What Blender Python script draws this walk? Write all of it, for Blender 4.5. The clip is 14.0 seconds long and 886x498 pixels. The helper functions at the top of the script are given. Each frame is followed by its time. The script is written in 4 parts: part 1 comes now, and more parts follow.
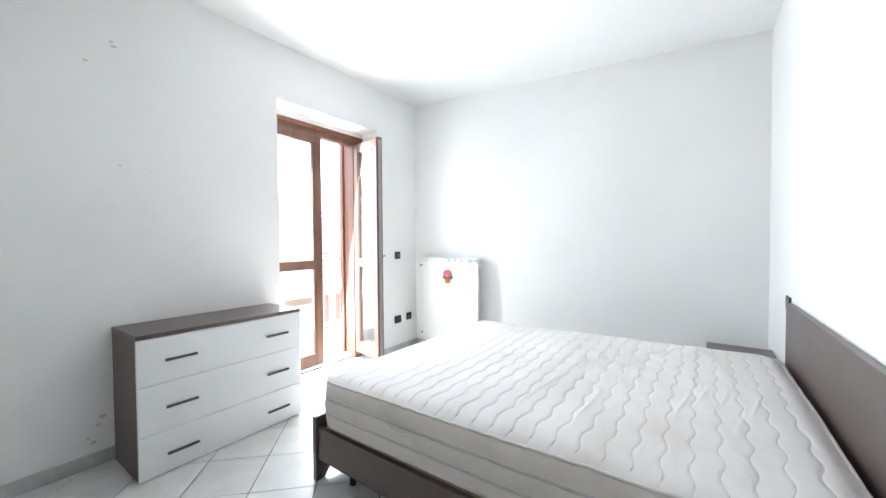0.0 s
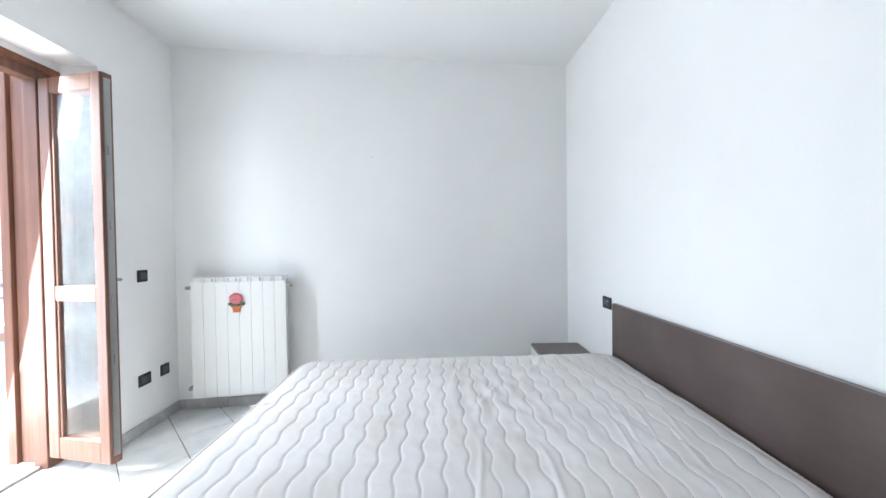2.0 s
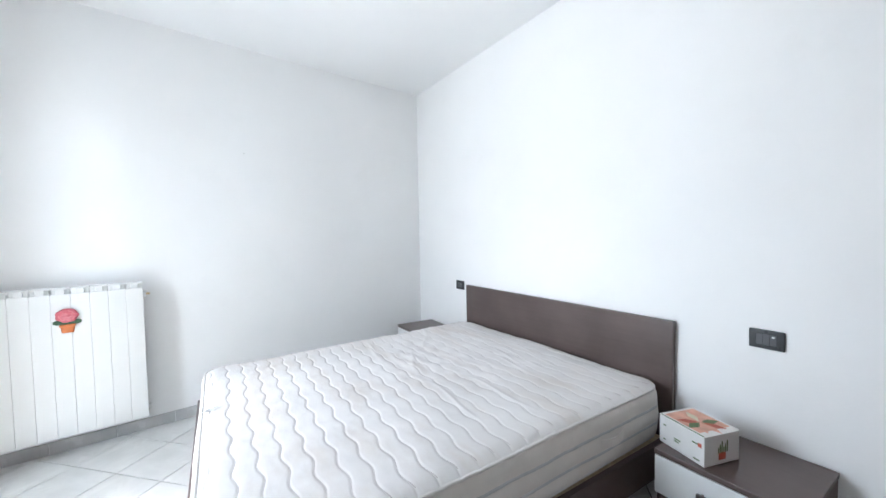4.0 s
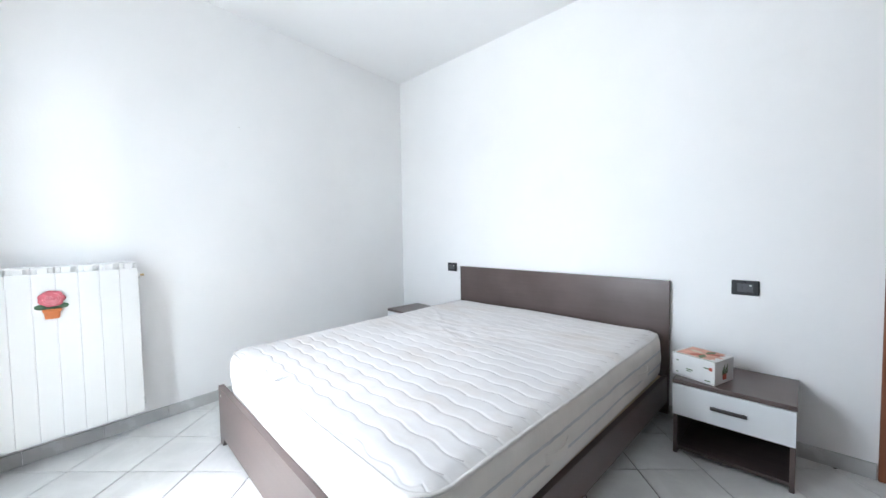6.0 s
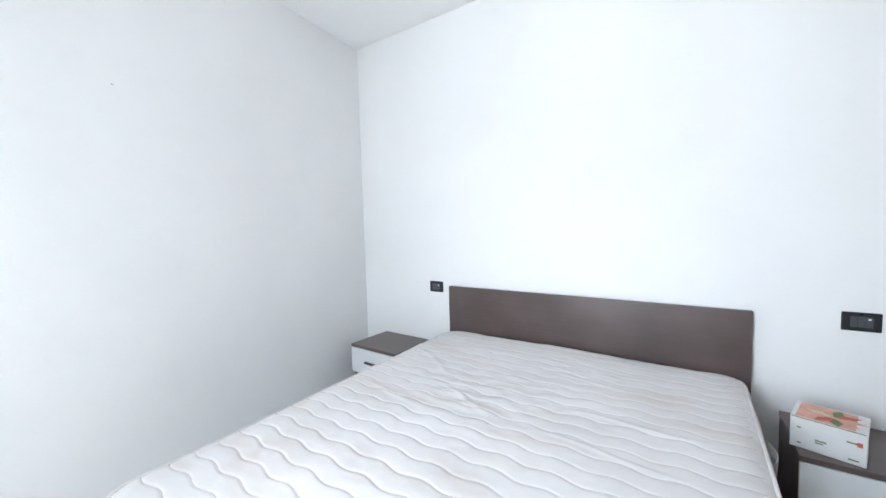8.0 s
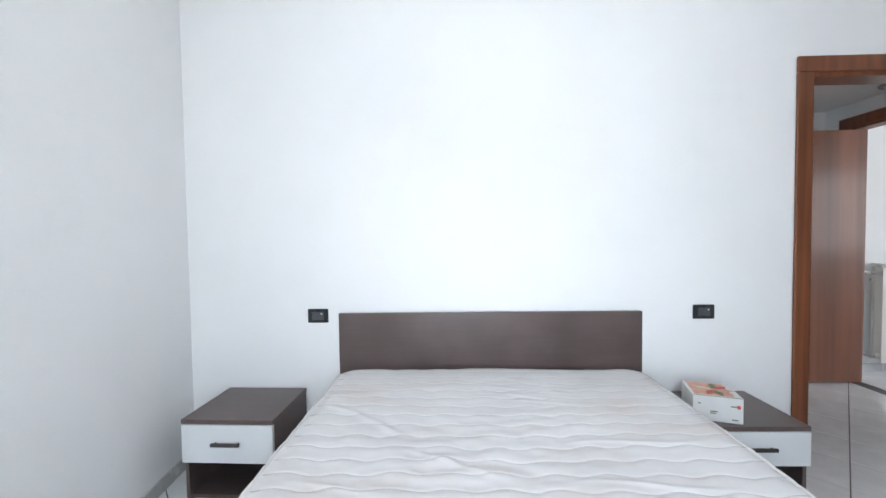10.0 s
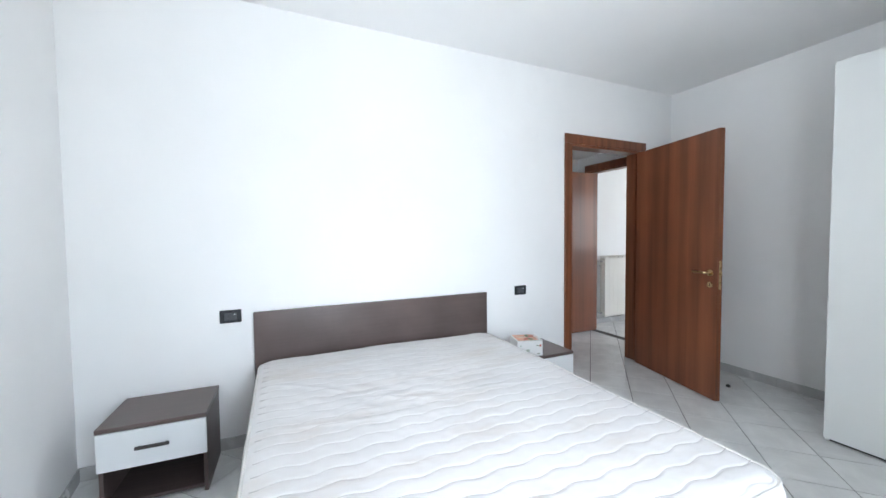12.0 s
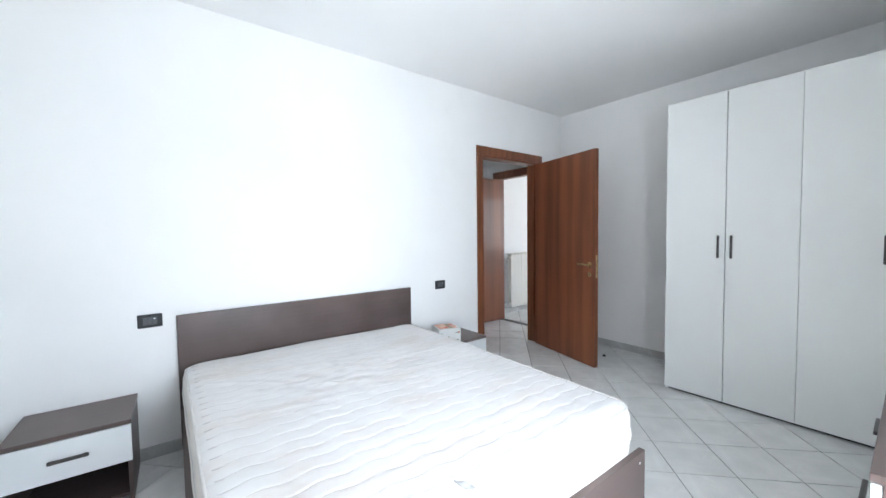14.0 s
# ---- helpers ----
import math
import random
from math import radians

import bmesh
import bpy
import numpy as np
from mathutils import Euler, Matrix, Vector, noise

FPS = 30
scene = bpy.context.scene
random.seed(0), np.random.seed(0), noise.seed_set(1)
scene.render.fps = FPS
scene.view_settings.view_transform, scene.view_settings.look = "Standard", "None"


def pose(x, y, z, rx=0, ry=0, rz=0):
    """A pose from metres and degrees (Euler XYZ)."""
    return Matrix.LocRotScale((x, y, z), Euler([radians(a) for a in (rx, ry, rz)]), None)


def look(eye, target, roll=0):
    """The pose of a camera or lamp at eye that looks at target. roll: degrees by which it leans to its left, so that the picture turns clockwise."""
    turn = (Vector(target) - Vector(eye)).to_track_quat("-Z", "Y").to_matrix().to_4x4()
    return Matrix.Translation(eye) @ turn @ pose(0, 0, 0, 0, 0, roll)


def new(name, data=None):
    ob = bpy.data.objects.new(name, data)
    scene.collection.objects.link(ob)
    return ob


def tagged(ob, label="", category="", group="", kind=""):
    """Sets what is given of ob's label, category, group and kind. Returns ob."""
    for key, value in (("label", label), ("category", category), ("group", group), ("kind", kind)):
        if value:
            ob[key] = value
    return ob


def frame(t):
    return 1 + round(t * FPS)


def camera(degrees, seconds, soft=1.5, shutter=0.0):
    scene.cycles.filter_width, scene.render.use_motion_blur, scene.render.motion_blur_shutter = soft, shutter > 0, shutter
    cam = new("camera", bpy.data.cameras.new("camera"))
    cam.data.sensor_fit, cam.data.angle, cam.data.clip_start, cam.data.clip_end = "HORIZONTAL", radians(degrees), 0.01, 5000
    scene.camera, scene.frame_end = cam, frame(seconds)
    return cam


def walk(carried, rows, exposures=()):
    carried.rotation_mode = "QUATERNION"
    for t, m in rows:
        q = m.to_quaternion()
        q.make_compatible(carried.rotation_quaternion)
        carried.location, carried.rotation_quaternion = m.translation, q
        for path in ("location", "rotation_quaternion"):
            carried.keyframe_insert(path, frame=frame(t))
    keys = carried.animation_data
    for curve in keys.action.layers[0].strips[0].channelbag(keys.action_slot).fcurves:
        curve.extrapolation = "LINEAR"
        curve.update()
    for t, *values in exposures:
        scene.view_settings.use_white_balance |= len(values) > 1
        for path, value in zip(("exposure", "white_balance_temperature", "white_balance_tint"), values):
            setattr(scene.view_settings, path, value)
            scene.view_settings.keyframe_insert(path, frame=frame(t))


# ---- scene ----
cam = camera(100.8, 14.0)
PATH = [
    (0, (-0.448, -3.672, 1.219), (-1.588, -2.03, 1.17), -0.4),
    (0.2, (-0.554, -3.609, 1.213), (-1.595, -1.902, 1.173), -0.4),
    (0.5, (-0.683, -3.493, 1.217), (-1.571, -1.701, 1.171), -0.5),
    (1, (-0.865, -3.318, 1.205), (-1.446, -1.405, 1.163), -0.7),
    (1.5, (-1.022, -3.194, 1.23), (-1.289, -1.213, 1.185), -0.8),
    (2, (-1.152, -3.184, 1.252), (-1.112, -1.184, 1.218), -0.8),
    (2.5, (-1.298, -3.285, 1.31), (-0.926, -1.32, 1.266), -0.8),
    (3, (-1.522, -3.365, 1.353), (-0.816, -1.495, 1.289), -0.9),
    (3.5, (-1.706, -3.431, 1.34), (-0.77, -1.665, 1.263), -1.0),
    (3.7, (-1.803, -3.451, 1.327), (-0.796, -1.725, 1.247), -1.0),
    (5.8, (-2.521, -3.226, 1.155), (-1.146, -1.776, 1.069), -1.0),
    (6, (-2.548, -3.15, 1.162), (-1.13, -1.742, 1.073), -0.9),
    (6.5, (-2.499, -2.974, 1.193), (-1.017, -1.635, 1.094), -1.0),
    (7, (-2.382, -2.789, 1.218), (-0.864, -1.49, 1.123), -1.2),
    (7.2, (-2.352, -2.707, 1.23), (-0.817, -1.428, 1.135), -1.2),
    (9.3, (-2.063, -1.736, 1.352), (-0.135, -1.235, 1.181), -1.1),
    (9.5, (-2.053, -1.673, 1.344), (-0.092, -1.313, 1.188), -0.8),
    (10, (-2.075, -1.523, 1.275), (-0.076, -1.472, 1.21), -0.8),
    (10.5, (-2.138, -1.385, 1.297), (-0.147, -1.565, 1.223), -0.8),
    (11, (-2.253, -1.269, 1.336), (-0.313, -1.748, 1.255), -0.6),
    (11.5, (-2.461, -1.162, 1.353), (-0.597, -1.883, 1.273), -0.6),
    (12, (-2.596, -1.028, 1.332), (-0.774, -1.848, 1.248), -0.6),
    (12.5, (-2.63, -0.923, 1.282), (-0.877, -1.881, 1.201), -0.7),
    (13, (-2.678, -0.854, 1.282), (-1.016, -1.963, 1.195), -0.6),
    (13.5, (-2.74, -0.821, 1.312), (-1.126, -2.0, 1.225), -0.7),
    (14, (-2.79, -0.818, 1.336), (-1.207, -2.036, 1.246), -0.8),
]
walk(cam, [(t, look(eye, target, roll)) for t, eye, target, roll in PATH], [(0, 3.38, 6150, 6), (0.5, 3.2, 6050, 6), (1.5, 2.97, 5950, 6), (2.2, 2.98, 5950, 6), (3.5, 3.12, 5950, 7), (7, 3.15, 5950, 7), (10, 3.12, 5950, 7), (12, 3.22, 5900, 6), (14, 3.25, 5900, 6)])

# ---- world and light ----
world = bpy.data.worlds.new("sky")
scene.world = world
world.use_nodes = True
wn = world.node_tree.nodes
sky = wn.new("ShaderNodeTexSky")
sky.sky_type = "NISHITA"
sky.sun_disc = False
sky.sun_elevation = radians(65)
sky.sun_rotation = radians(272)
sky.air_density, sky.dust_density = 1.0, 5.0
wn["Background"].inputs["Strength"].default_value = 0.15
world.node_tree.links.new(sky.outputs[0], wn["Background"].inputs["Color"])

sun = new("sun", bpy.data.lights.new("sun", "SUN"))
sun.data.energy, sun.data.angle, sun.data.color = 2.8, radians(12), (1.0, 0.96, 0.9)
sun.matrix_world = look((-21, 1, 46), (0, 0, 0))

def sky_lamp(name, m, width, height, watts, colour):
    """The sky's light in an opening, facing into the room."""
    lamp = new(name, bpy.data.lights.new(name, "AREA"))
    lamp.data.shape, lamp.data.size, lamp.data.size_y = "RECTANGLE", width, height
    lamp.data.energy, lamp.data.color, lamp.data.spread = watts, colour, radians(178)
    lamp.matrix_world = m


sky_lamp("balcony_daylight", look((-3.50, -1.50, 1.20), (-1.0, -2.10, 0.62)), 0.96, 2.05, 10, (0.91, 0.955, 1.0))
# fill lamp at an unseen window, added to brighten the far room and hall
sky_lamp("far_room_fill", look((-1.66, -7.22, 1.55), (0.5, -7.0, 1.3)), 1.0, 1.15, 3.6, (1.0, 0.98, 0.95))

# ---- helpers ----
def link(m, a, b):
    m.node_tree.links.new(a, b)


def material(name, base, rough=0.5, metal=0.0, var=0.06, scale=6.0, grain=0.0, grain_scale=(1, 1, 1), bump=0.0,
             bump_scale=200.0, stain=None, stain_amount=0.0, stain_scale=1.5, stain_stretch=(1, 1, 1), stain_from=0.58, spread=0.0, coat=0.0, rough_var=0.08):
    """A painted, coated or wooden surface: base colour, large blotches, stretched grain, fine bump, stains."""
    m = bpy.data.materials.new(name)
    m.use_nodes = True
    n = m.node_tree.nodes
    p = n["Principled BSDF"]
    p.inputs["Metallic"].default_value = metal
    p.inputs["Coat Weight"].default_value = coat
    p.inputs["Coat Roughness"].default_value = 0.15
    tc = n.new("ShaderNodeTexCoord")
    big = n.new("ShaderNodeTexNoise")
    big.inputs["Scale"].default_value, big.inputs["Detail"].default_value = scale, 5
    link(m, tc.outputs["Object"], big.inputs["Vector"])
    ramp = n.new("ShaderNodeMapRange")
    ramp.inputs["From Min"].default_value, ramp.inputs["From Max"].default_value = 0.3, 0.7
    ramp.inputs["To Min"].default_value, ramp.inputs["To Max"].default_value = 1 - var, 1 + var
    link(m, big.outputs["Fac"], ramp.inputs["Value"])
    value = ramp.outputs[0]
    if grain:
        mp = n.new("ShaderNodeMapping")
        mp.inputs["Scale"].default_value = grain_scale
        link(m, tc.outputs["Object"], mp.inputs["Vector"])
        gr = n.new("ShaderNodeTexNoise")
        gr.inputs["Scale"].default_value, gr.inputs["Detail"].default_value = 1.0, 8
        gr.inputs["Distortion"].default_value = 0.3
        link(m, mp.outputs[0], gr.inputs["Vector"])
        r2 = n.new("ShaderNodeMapRange")
        r2.inputs["From Min"].default_value, r2.inputs["From Max"].default_value = 0.3, 0.7
        r2.inputs["To Min"].default_value, r2.inputs["To Max"].default_value = 1 - grain, 1 + grain
        link(m, gr.outputs["Fac"], r2.inputs["Value"])
        mul = n.new("ShaderNodeMath")
        mul.operation = "MULTIPLY"
        link(m, value, mul.inputs[0])
        link(m, r2.outputs[0], mul.inputs[1])
        value = mul.outputs[0]
    if spread:
        oi = n.new("ShaderNodeObjectInfo")
        r3 = n.new("ShaderNodeMapRange")
        r3.inputs["To Min"].default_value, r3.inputs["To Max"].default_value = 1 - spread, 1 + spread
        link(m, oi.outputs["Random"], r3.inputs["Value"])
        mul = n.new("ShaderNodeMath")
        mul.operation = "MULTIPLY"
        link(m, value, mul.inputs[0])
        link(m, r3.outputs[0], mul.inputs[1])
        value = mul.outputs[0]
    sc = n.new("ShaderNodeVectorMath")
    sc.operation = "SCALE"
    sc.inputs[0].default_value = base
    link(m, value, sc.inputs["Scale"])
    colour = sc.outputs[0]
    if stain:
        st = n.new("ShaderNodeTexNoise")
        st.inputs["Scale"].default_value, st.inputs["Detail"].default_value = stain_scale, 6
        st.inputs["Roughness"].default_value = 0.65
        sm = n.new("ShaderNodeMapping")
        sm.inputs["Scale"].default_value = stain_stretch
        link(m, tc.outputs["Object"], sm.inputs["Vector"])
        link(m, sm.outputs[0], st.inputs["Vector"])
        r4 = n.new("ShaderNodeMapRange")
        r4.inputs["From Min"].default_value, r4.inputs["From Max"].default_value = stain_from, stain_from + 0.2
        r4.inputs["To Min"].default_value, r4.inputs["To Max"].default_value = 0.0, stain_amount
        link(m, st.outputs["Fac"], r4.inputs["Value"])
        mx = n.new("ShaderNodeMix")
        mx.data_type = "RGBA"
        link(m, r4.outputs[0], mx.inputs[0])
        link(m, colour, mx.inputs[6])
        mx.inputs[7].default_value = (*stain, 1)
        colour = mx.outputs[2]
    link(m, colour, p.inputs["Base Color"])
    rr = n.new("ShaderNodeMapRange")
    rr.inputs["To Min"].default_value, rr.inputs["To Max"].default_value = max(0.02, rough - rough_var), min(1, rough + rough_var)
    link(m, big.outputs["Fac"], rr.inputs["Value"])
    link(m, rr.outputs[0], p.inputs["Roughness"])
    if bump:
        bn = n.new("ShaderNodeTexNoise")
        bn.inputs["Scale"].default_value, bn.inputs["Detail"].default_value = bump_scale, 4
        link(m, tc.outputs["Object"], bn.inputs["Vector"])
        bp = n.new("ShaderNodeBump")
        bp.inputs["Strength"].default_value, bp.inputs["Distance"].default_value = bump, 0.002
        link(m, bn.outputs["Fac"], bp.inputs["Height"])
        link(m, bp.outputs[0], p.inputs["Normal"])
    return m


def glass_material():
    m = bpy.data.materials.new("window_glass")
    m.use_nodes = True
    n = m.node_tree.nodes
    n.remove(n["Principled BSDF"])
    clear, gloss, mix, fr = (n.new(k) for k in ("ShaderNodeBsdfTransparent", "ShaderNodeBsdfGlossy", "ShaderNodeMixShader", "ShaderNodeFresnel"))
    clear.inputs[0].default_value = (0.95, 0.97, 0.97, 1)
    gloss.inputs["Roughness"].default_value = 0.03
    fr.inputs["IOR"].default_value = 1.45
    link(m, fr.outputs[0], mix.inputs[0])
    link(m, clear.outputs[0], mix.inputs[1])
    link(m, gloss.outputs[0], mix.inputs[2])
    link(m, mix.outputs[0], n["Material Output"].inputs[0])
    return m


def mesh_of(bm, name, mat, smooth=False):
    bmesh.ops.recalc_face_normals(bm, faces=bm.faces)
    me = bpy.data.meshes.new(name)
    bm.to_mesh(me)
    bm.free()
    me.materials.append(mat)
    if smooth:
        me.shade_smooth()
    return me


def part(name, bm, mat, parent=None, label="", smooth=False):
    ob = new(name, mesh_of(bm, name, mat, smooth))
    ob.parent = parent
    if label:
        tagged(ob, label)
    return ob


def thing(name, label, category, m=None, group="", kind=""):
    ob = new(name)
    ob.empty_display_size = 0.1
    if m is not None:
        ob.matrix_basis = m
    return tagged(ob, label, category, group, kind)


def box(x0, x1, y0, y1, z0, z1, bevel=0.0, seg=2, bm=None):
    bm = bm or bmesh.new()
    r = bmesh.ops.create_cube(bm, size=1)
    vs = r["verts"]
    for v in vs:
        v.co = ((x0 + x1) / 2 + v.co.x * abs(x1 - x0), (y0 + y1) / 2 + v.co.y * abs(y1 - y0), (z0 + z1) / 2 + v.co.z * abs(z1 - z0))
    if bevel:
        es = {e for v in vs for e in v.link_edges}
        bmesh.ops.bevel(bm, geom=list(es), offset=bevel, segments=seg, profile=0.5, affect="EDGES")
    return bm


def prism(poly, z0, z1, bm=None):
    bm = bm or bmesh.new()
    lo = [bm.verts.new((x, y, z0)) for x, y in poly]
    hi = [bm.verts.new((x, y, z1)) for x, y in poly]
    bm.faces.new(lo[::-1])
    bm.faces.new(hi)
    for i in range(len(poly)):
        j = (i + 1) % len(poly)
        bm.faces.new((lo[i], lo[j], hi[j], hi[i]))
    return bm


def cyl(a, b, r, seg=16, r2=None, bm=None):
    bm = bm or bmesh.new()
    a, b = Vector(a), Vector(b)
    d = b - a
    m = Matrix.Translation((a + b) / 2) @ d.to_track_quat("Z", "Y").to_matrix().to_4x4()
    bmesh.ops.create_cone(bm, cap_ends=True, segments=seg, radius1=r, radius2=r if r2 is None else r2, depth=d.length, matrix=m)
    return bm


def ball(c, r, sx=1, sy=1, sz=1, bm=None, u=16, v=10):
    bm = bm or bmesh.new()
    bmesh.ops.create_uvsphere(bm, u_segments=u, v_segments=v, radius=r, matrix=Matrix.Translation(c) @ Matrix.Diagonal((sx, sy, sz, 1)))
    return bm


def tube(points, r, seg=10, closed=False):
    """A round bar along points."""
    bm = bmesh.new()
    rings = []
    pts = [Vector(p) for p in points]
    k = len(pts)
    for i, p in enumerate(pts):
        if closed:
            d = pts[(i + 1) % k] - pts[i - 1]
        else:
            d = pts[min(i + 1, k - 1)] - pts[max(i - 1, 0)]
        q = d.to_track_quat("Z", "Y")
        rings.append([bm.verts.new(p + q @ Vector((r * math.cos(2 * math.pi * j / seg), r * math.sin(2 * math.pi * j / seg), 0))) for j in range(seg)])
    for i in range(k if closed else k - 1):
        a, b = rings[i], rings[(i + 1) % k]
        for j in range(seg):
            bm.faces.new((a[j], a[(j + 1) % seg], b[(j + 1) % seg], b[j]))
    if not closed:
        bm.faces.new(rings[0][::-1])
        bm.faces.new(rings[-1])
    return bm


# ---- materials ----
white_wall = material("wall_paint", (0.92, 0.914, 0.903), 0.85, var=0.025, scale=1.3, bump=0.25, bump_scale=90, stain=(0.62, 0.59, 0.54), stain_amount=0.12, stain_scale=1.1)
white_ceiling = material("ceiling_paint", (0.92, 0.917, 0.91), 0.9, var=0.02, scale=1.0, bump=0.2, bump_scale=70)
tile_mat = material("floor_tile", (0.75, 0.75, 0.735), 0.22, var=0.05, scale=7, grain=0.05, grain_scale=(14, 3, 3), spread=0.03, stain=(0.42, 0.41, 0.40), stain_amount=0.35, stain_scale=5)
grout_mat = material("grout", (0.13, 0.125, 0.12), 0.9, var=0.15, scale=12)
skirt_mat = material("skirting_tile", (0.52, 0.52, 0.51), 0.25, var=0.06, scale=9, grain=0.06, grain_scale=(10, 10, 4), spread=0.05)
wenge = material("dark_laminate", (0.108, 0.078, 0.071), 0.31, var=0.16, scale=4, grain=0.05, grain_scale=(60, 3, 60), bump=0.05, bump_scale=300, rough_var=0.06)
wenge_v = material("dark_laminate_upright", (0.108, 0.078, 0.071), 0.40, var=0.16, scale=4, grain=0.05, grain_scale=(60, 60, 3), bump=0.05, bump_scale=300, rough_var=0.06)
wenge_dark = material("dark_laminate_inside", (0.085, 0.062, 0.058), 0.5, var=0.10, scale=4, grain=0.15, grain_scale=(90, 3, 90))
white_lam = material("white_laminate", (0.82, 0.83, 0.83), 0.35, var=0.012, scale=3, bump=0.03, bump_scale=250, rough_var=0.05)
grey_lam = material("grey_white_laminate", (0.84, 0.85, 0.83), 0.4, var=0.015, scale=2, bump=0.03, bump_scale=250, rough_var=0.05)
handle_mat = material("dark_handle", (0.075, 0.065, 0.062), 0.35, metal=0.3, var=0.05, scale=20)
door_wood = material("walnut_door", (0.205, 0.068, 0.029), 0.46, var=0.14, scale=1.5, grain=0.36, grain_scale=(10, 10, 0.38), coat=0.15, bump=0.06, bump_scale=160)
casing_wood = material("walnut_casing", (0.190, 0.064, 0.027), 0.40, var=0.12, scale=2, grain=0.28, grain_scale=(30, 30, 0.8), coat=0.15)
frame_wood = material("window_frame_wood", (0.16, 0.075, 0.048), 0.55, var=0.12, scale=3, grain=0.25, grain_scale=(40, 40, 1.2), coat=0.05)
rad_mat = material("radiator_enamel", (0.82, 0.82, 0.80), 0.3, var=0.012, scale=4, rough_var=0.04)
rad_old = material("radiator_cream_enamel", (0.74, 0.72, 0.66), 0.35, var=0.02, scale=4)
steel = material("brushed_metal", (0.38, 0.375, 0.37), 0.38, metal=1.0, var=0.05, scale=30)
brass = material("satin_brass", (0.62, 0.47, 0.26), 0.28, metal=1.0, var=0.06, scale=40)
plate_mat = material("anthracite_plastic", (0.022, 0.023, 0.026), 0.3, var=0.08, scale=40)
module_mat = material("grey_plastic", (0.085, 0.088, 0.095), 0.35, var=0.05, scale=40)
seal_mat = material("grey_seal", (0.22, 0.21, 0.21), 0.7, var=0.08, scale=30)
fabric = material("quilted_fabric", (0.755, 0.73, 0.715), 0.9, var=0.035, scale=3.2, grain=0.02, grain_scale=(9, 3, 3), bump=0.35, bump_scale=420, stain=(0.58, 0.49, 0.41), stain_amount=0.42, stain_scale=3.4, stain_stretch=(1.3, 0.45, 1), stain_from=0.50)
fabric_side = material("border_fabric", (0.79, 0.745, 0.695), 0.9, var=0.05, scale=8, bump=0.35, bump_scale=420, stain=(0.55, 0.44, 0.32), stain_amount=0.35, stain_scale=4)
stitch_mat = material("stitch_thread", (0.52, 0.475, 0.465), 0.9, var=0.12, scale=9)
piping_mat = material("piping", (0.73, 0.70, 0.67), 0.85, var=0.06, scale=20, bump=0.3, bump_scale=500)
band_mat = material("grey_band", (0.58, 0.575, 0.575), 0.85, var=0.08, scale=30)
slat_mat = material("birch_slat", (0.62, 0.50, 0.34), 0.5, var=0.08, scale=4, grain=0.12, grain_scale=(60, 3, 60))
cap_mat = material("white_plastic", (0.78, 0.78, 0.76), 0.45, var=0.02, scale=10)
rose_mat = material("pink_resin", (0.55, 0.13, 0.16), 0.5, var=0.15, scale=60)
rose_light = material("pale_pink_resin", (0.68, 0.26, 0.28), 0.5, var=0.12, scale=60)
leaf_mat = material("green_resin", (0.06, 0.13, 0.07), 0.5, var=0.15, scale=60)
pot_mat = material("terracotta_resin", (0.55, 0.17, 0.05), 0.5, var=0.12, scale=60)
card_mat = material("white_card", (0.76, 0.75, 0.73), 0.55, var=0.03, scale=15)
print_red = material("red_print", (0.50, 0.10, 0.06), 0.5, var=0.2, scale=40)
print_salmon = material("salmon_print", (0.68, 0.36, 0.26), 0.5, var=0.2, scale=25)
print_green = material("green_print", (0.12, 0.18, 0.07), 0.5, var=0.25, scale=50)
print_cream = material("cream_print", (0.68, 0.62, 0.45), 0.5, var=0.15, scale=30)
rubber = material("black_rubber", (0.02, 0.02, 0.02), 0.7, var=0.1, scale=30)
glass = glass_material()
plaster_out = material("render_outside", (0.74, 0.71, 0.66), 0.9, var=0.06, scale=1.2, bump=0.2, bump_scale=60)
balcony_tile = material("balcony_tile", (0.60, 0.57, 0.53), 0.6, var=0.06, scale=5)
rail_paint = material("painted_iron", (0.12, 0.11, 0.11), 0.6, var=0.08, scale=12)
pole_mat = material("galvanised_pole", (0.42, 0.42, 0.42), 0.6, metal=0.0, var=0.08, scale=5)
orange_wall = material("ochre_render", (0.52, 0.32, 0.23), 0.85, var=0.08, scale=1.5)
grey_wall = material("grey_render", (0.58, 0.56, 0.54), 0.85, var=0.08, scale=1.5)
blind_mat = material("window_blind", (0.50, 0.48, 0.46), 0.6, var=0.08, scale=3)
roof_mat = material("roof_sheet", (0.60, 0.59, 0.57), 0.7, var=0.08, scale=1.0)
roof_red = material("terracotta_roof", (0.50, 0.36, 0.30), 0.85, var=0.15, scale=2.0)
ground_mat = material("gravel_ground", (0.16, 0.155, 0.145), 0.95, var=0.15, scale=0.5)
hill_mat = material("wooded_hill", (0.09, 0.10, 0.10), 0.95, var=0.3, scale=0.03)

# ---- measures of the place ----
W, S, H = -3.14, -4.87, 2.765              # west wall, south wall, ceiling
SLOPE = 0.110                              # the north wall leans out of square


def north(x):
    return SLOPE * x


TH = 0.12
DOOR_S, DOOR_N, DOOR_TOP = -4.386, -3.475, 2.146       # rough opening of the bedroom door
BAL_S, BAL_N, BAL_TOP, REVEAL_TOP = -2.045, -0.955, 2.29, 2.328           # opening of the balcony door
HALL_E, HALL_TOP = 1.32, 2.34
D2_W, D2_E = 0.235, 1.112                              # second doorway, in the wall that runs on from the south wall
R2_S, R2_W = -8.2, -1.6

# ---- walls, ceilings ----
def structure(name, bm, mat, label, category):
    return tagged(part(name, bm, mat), label, category, kind="structure")


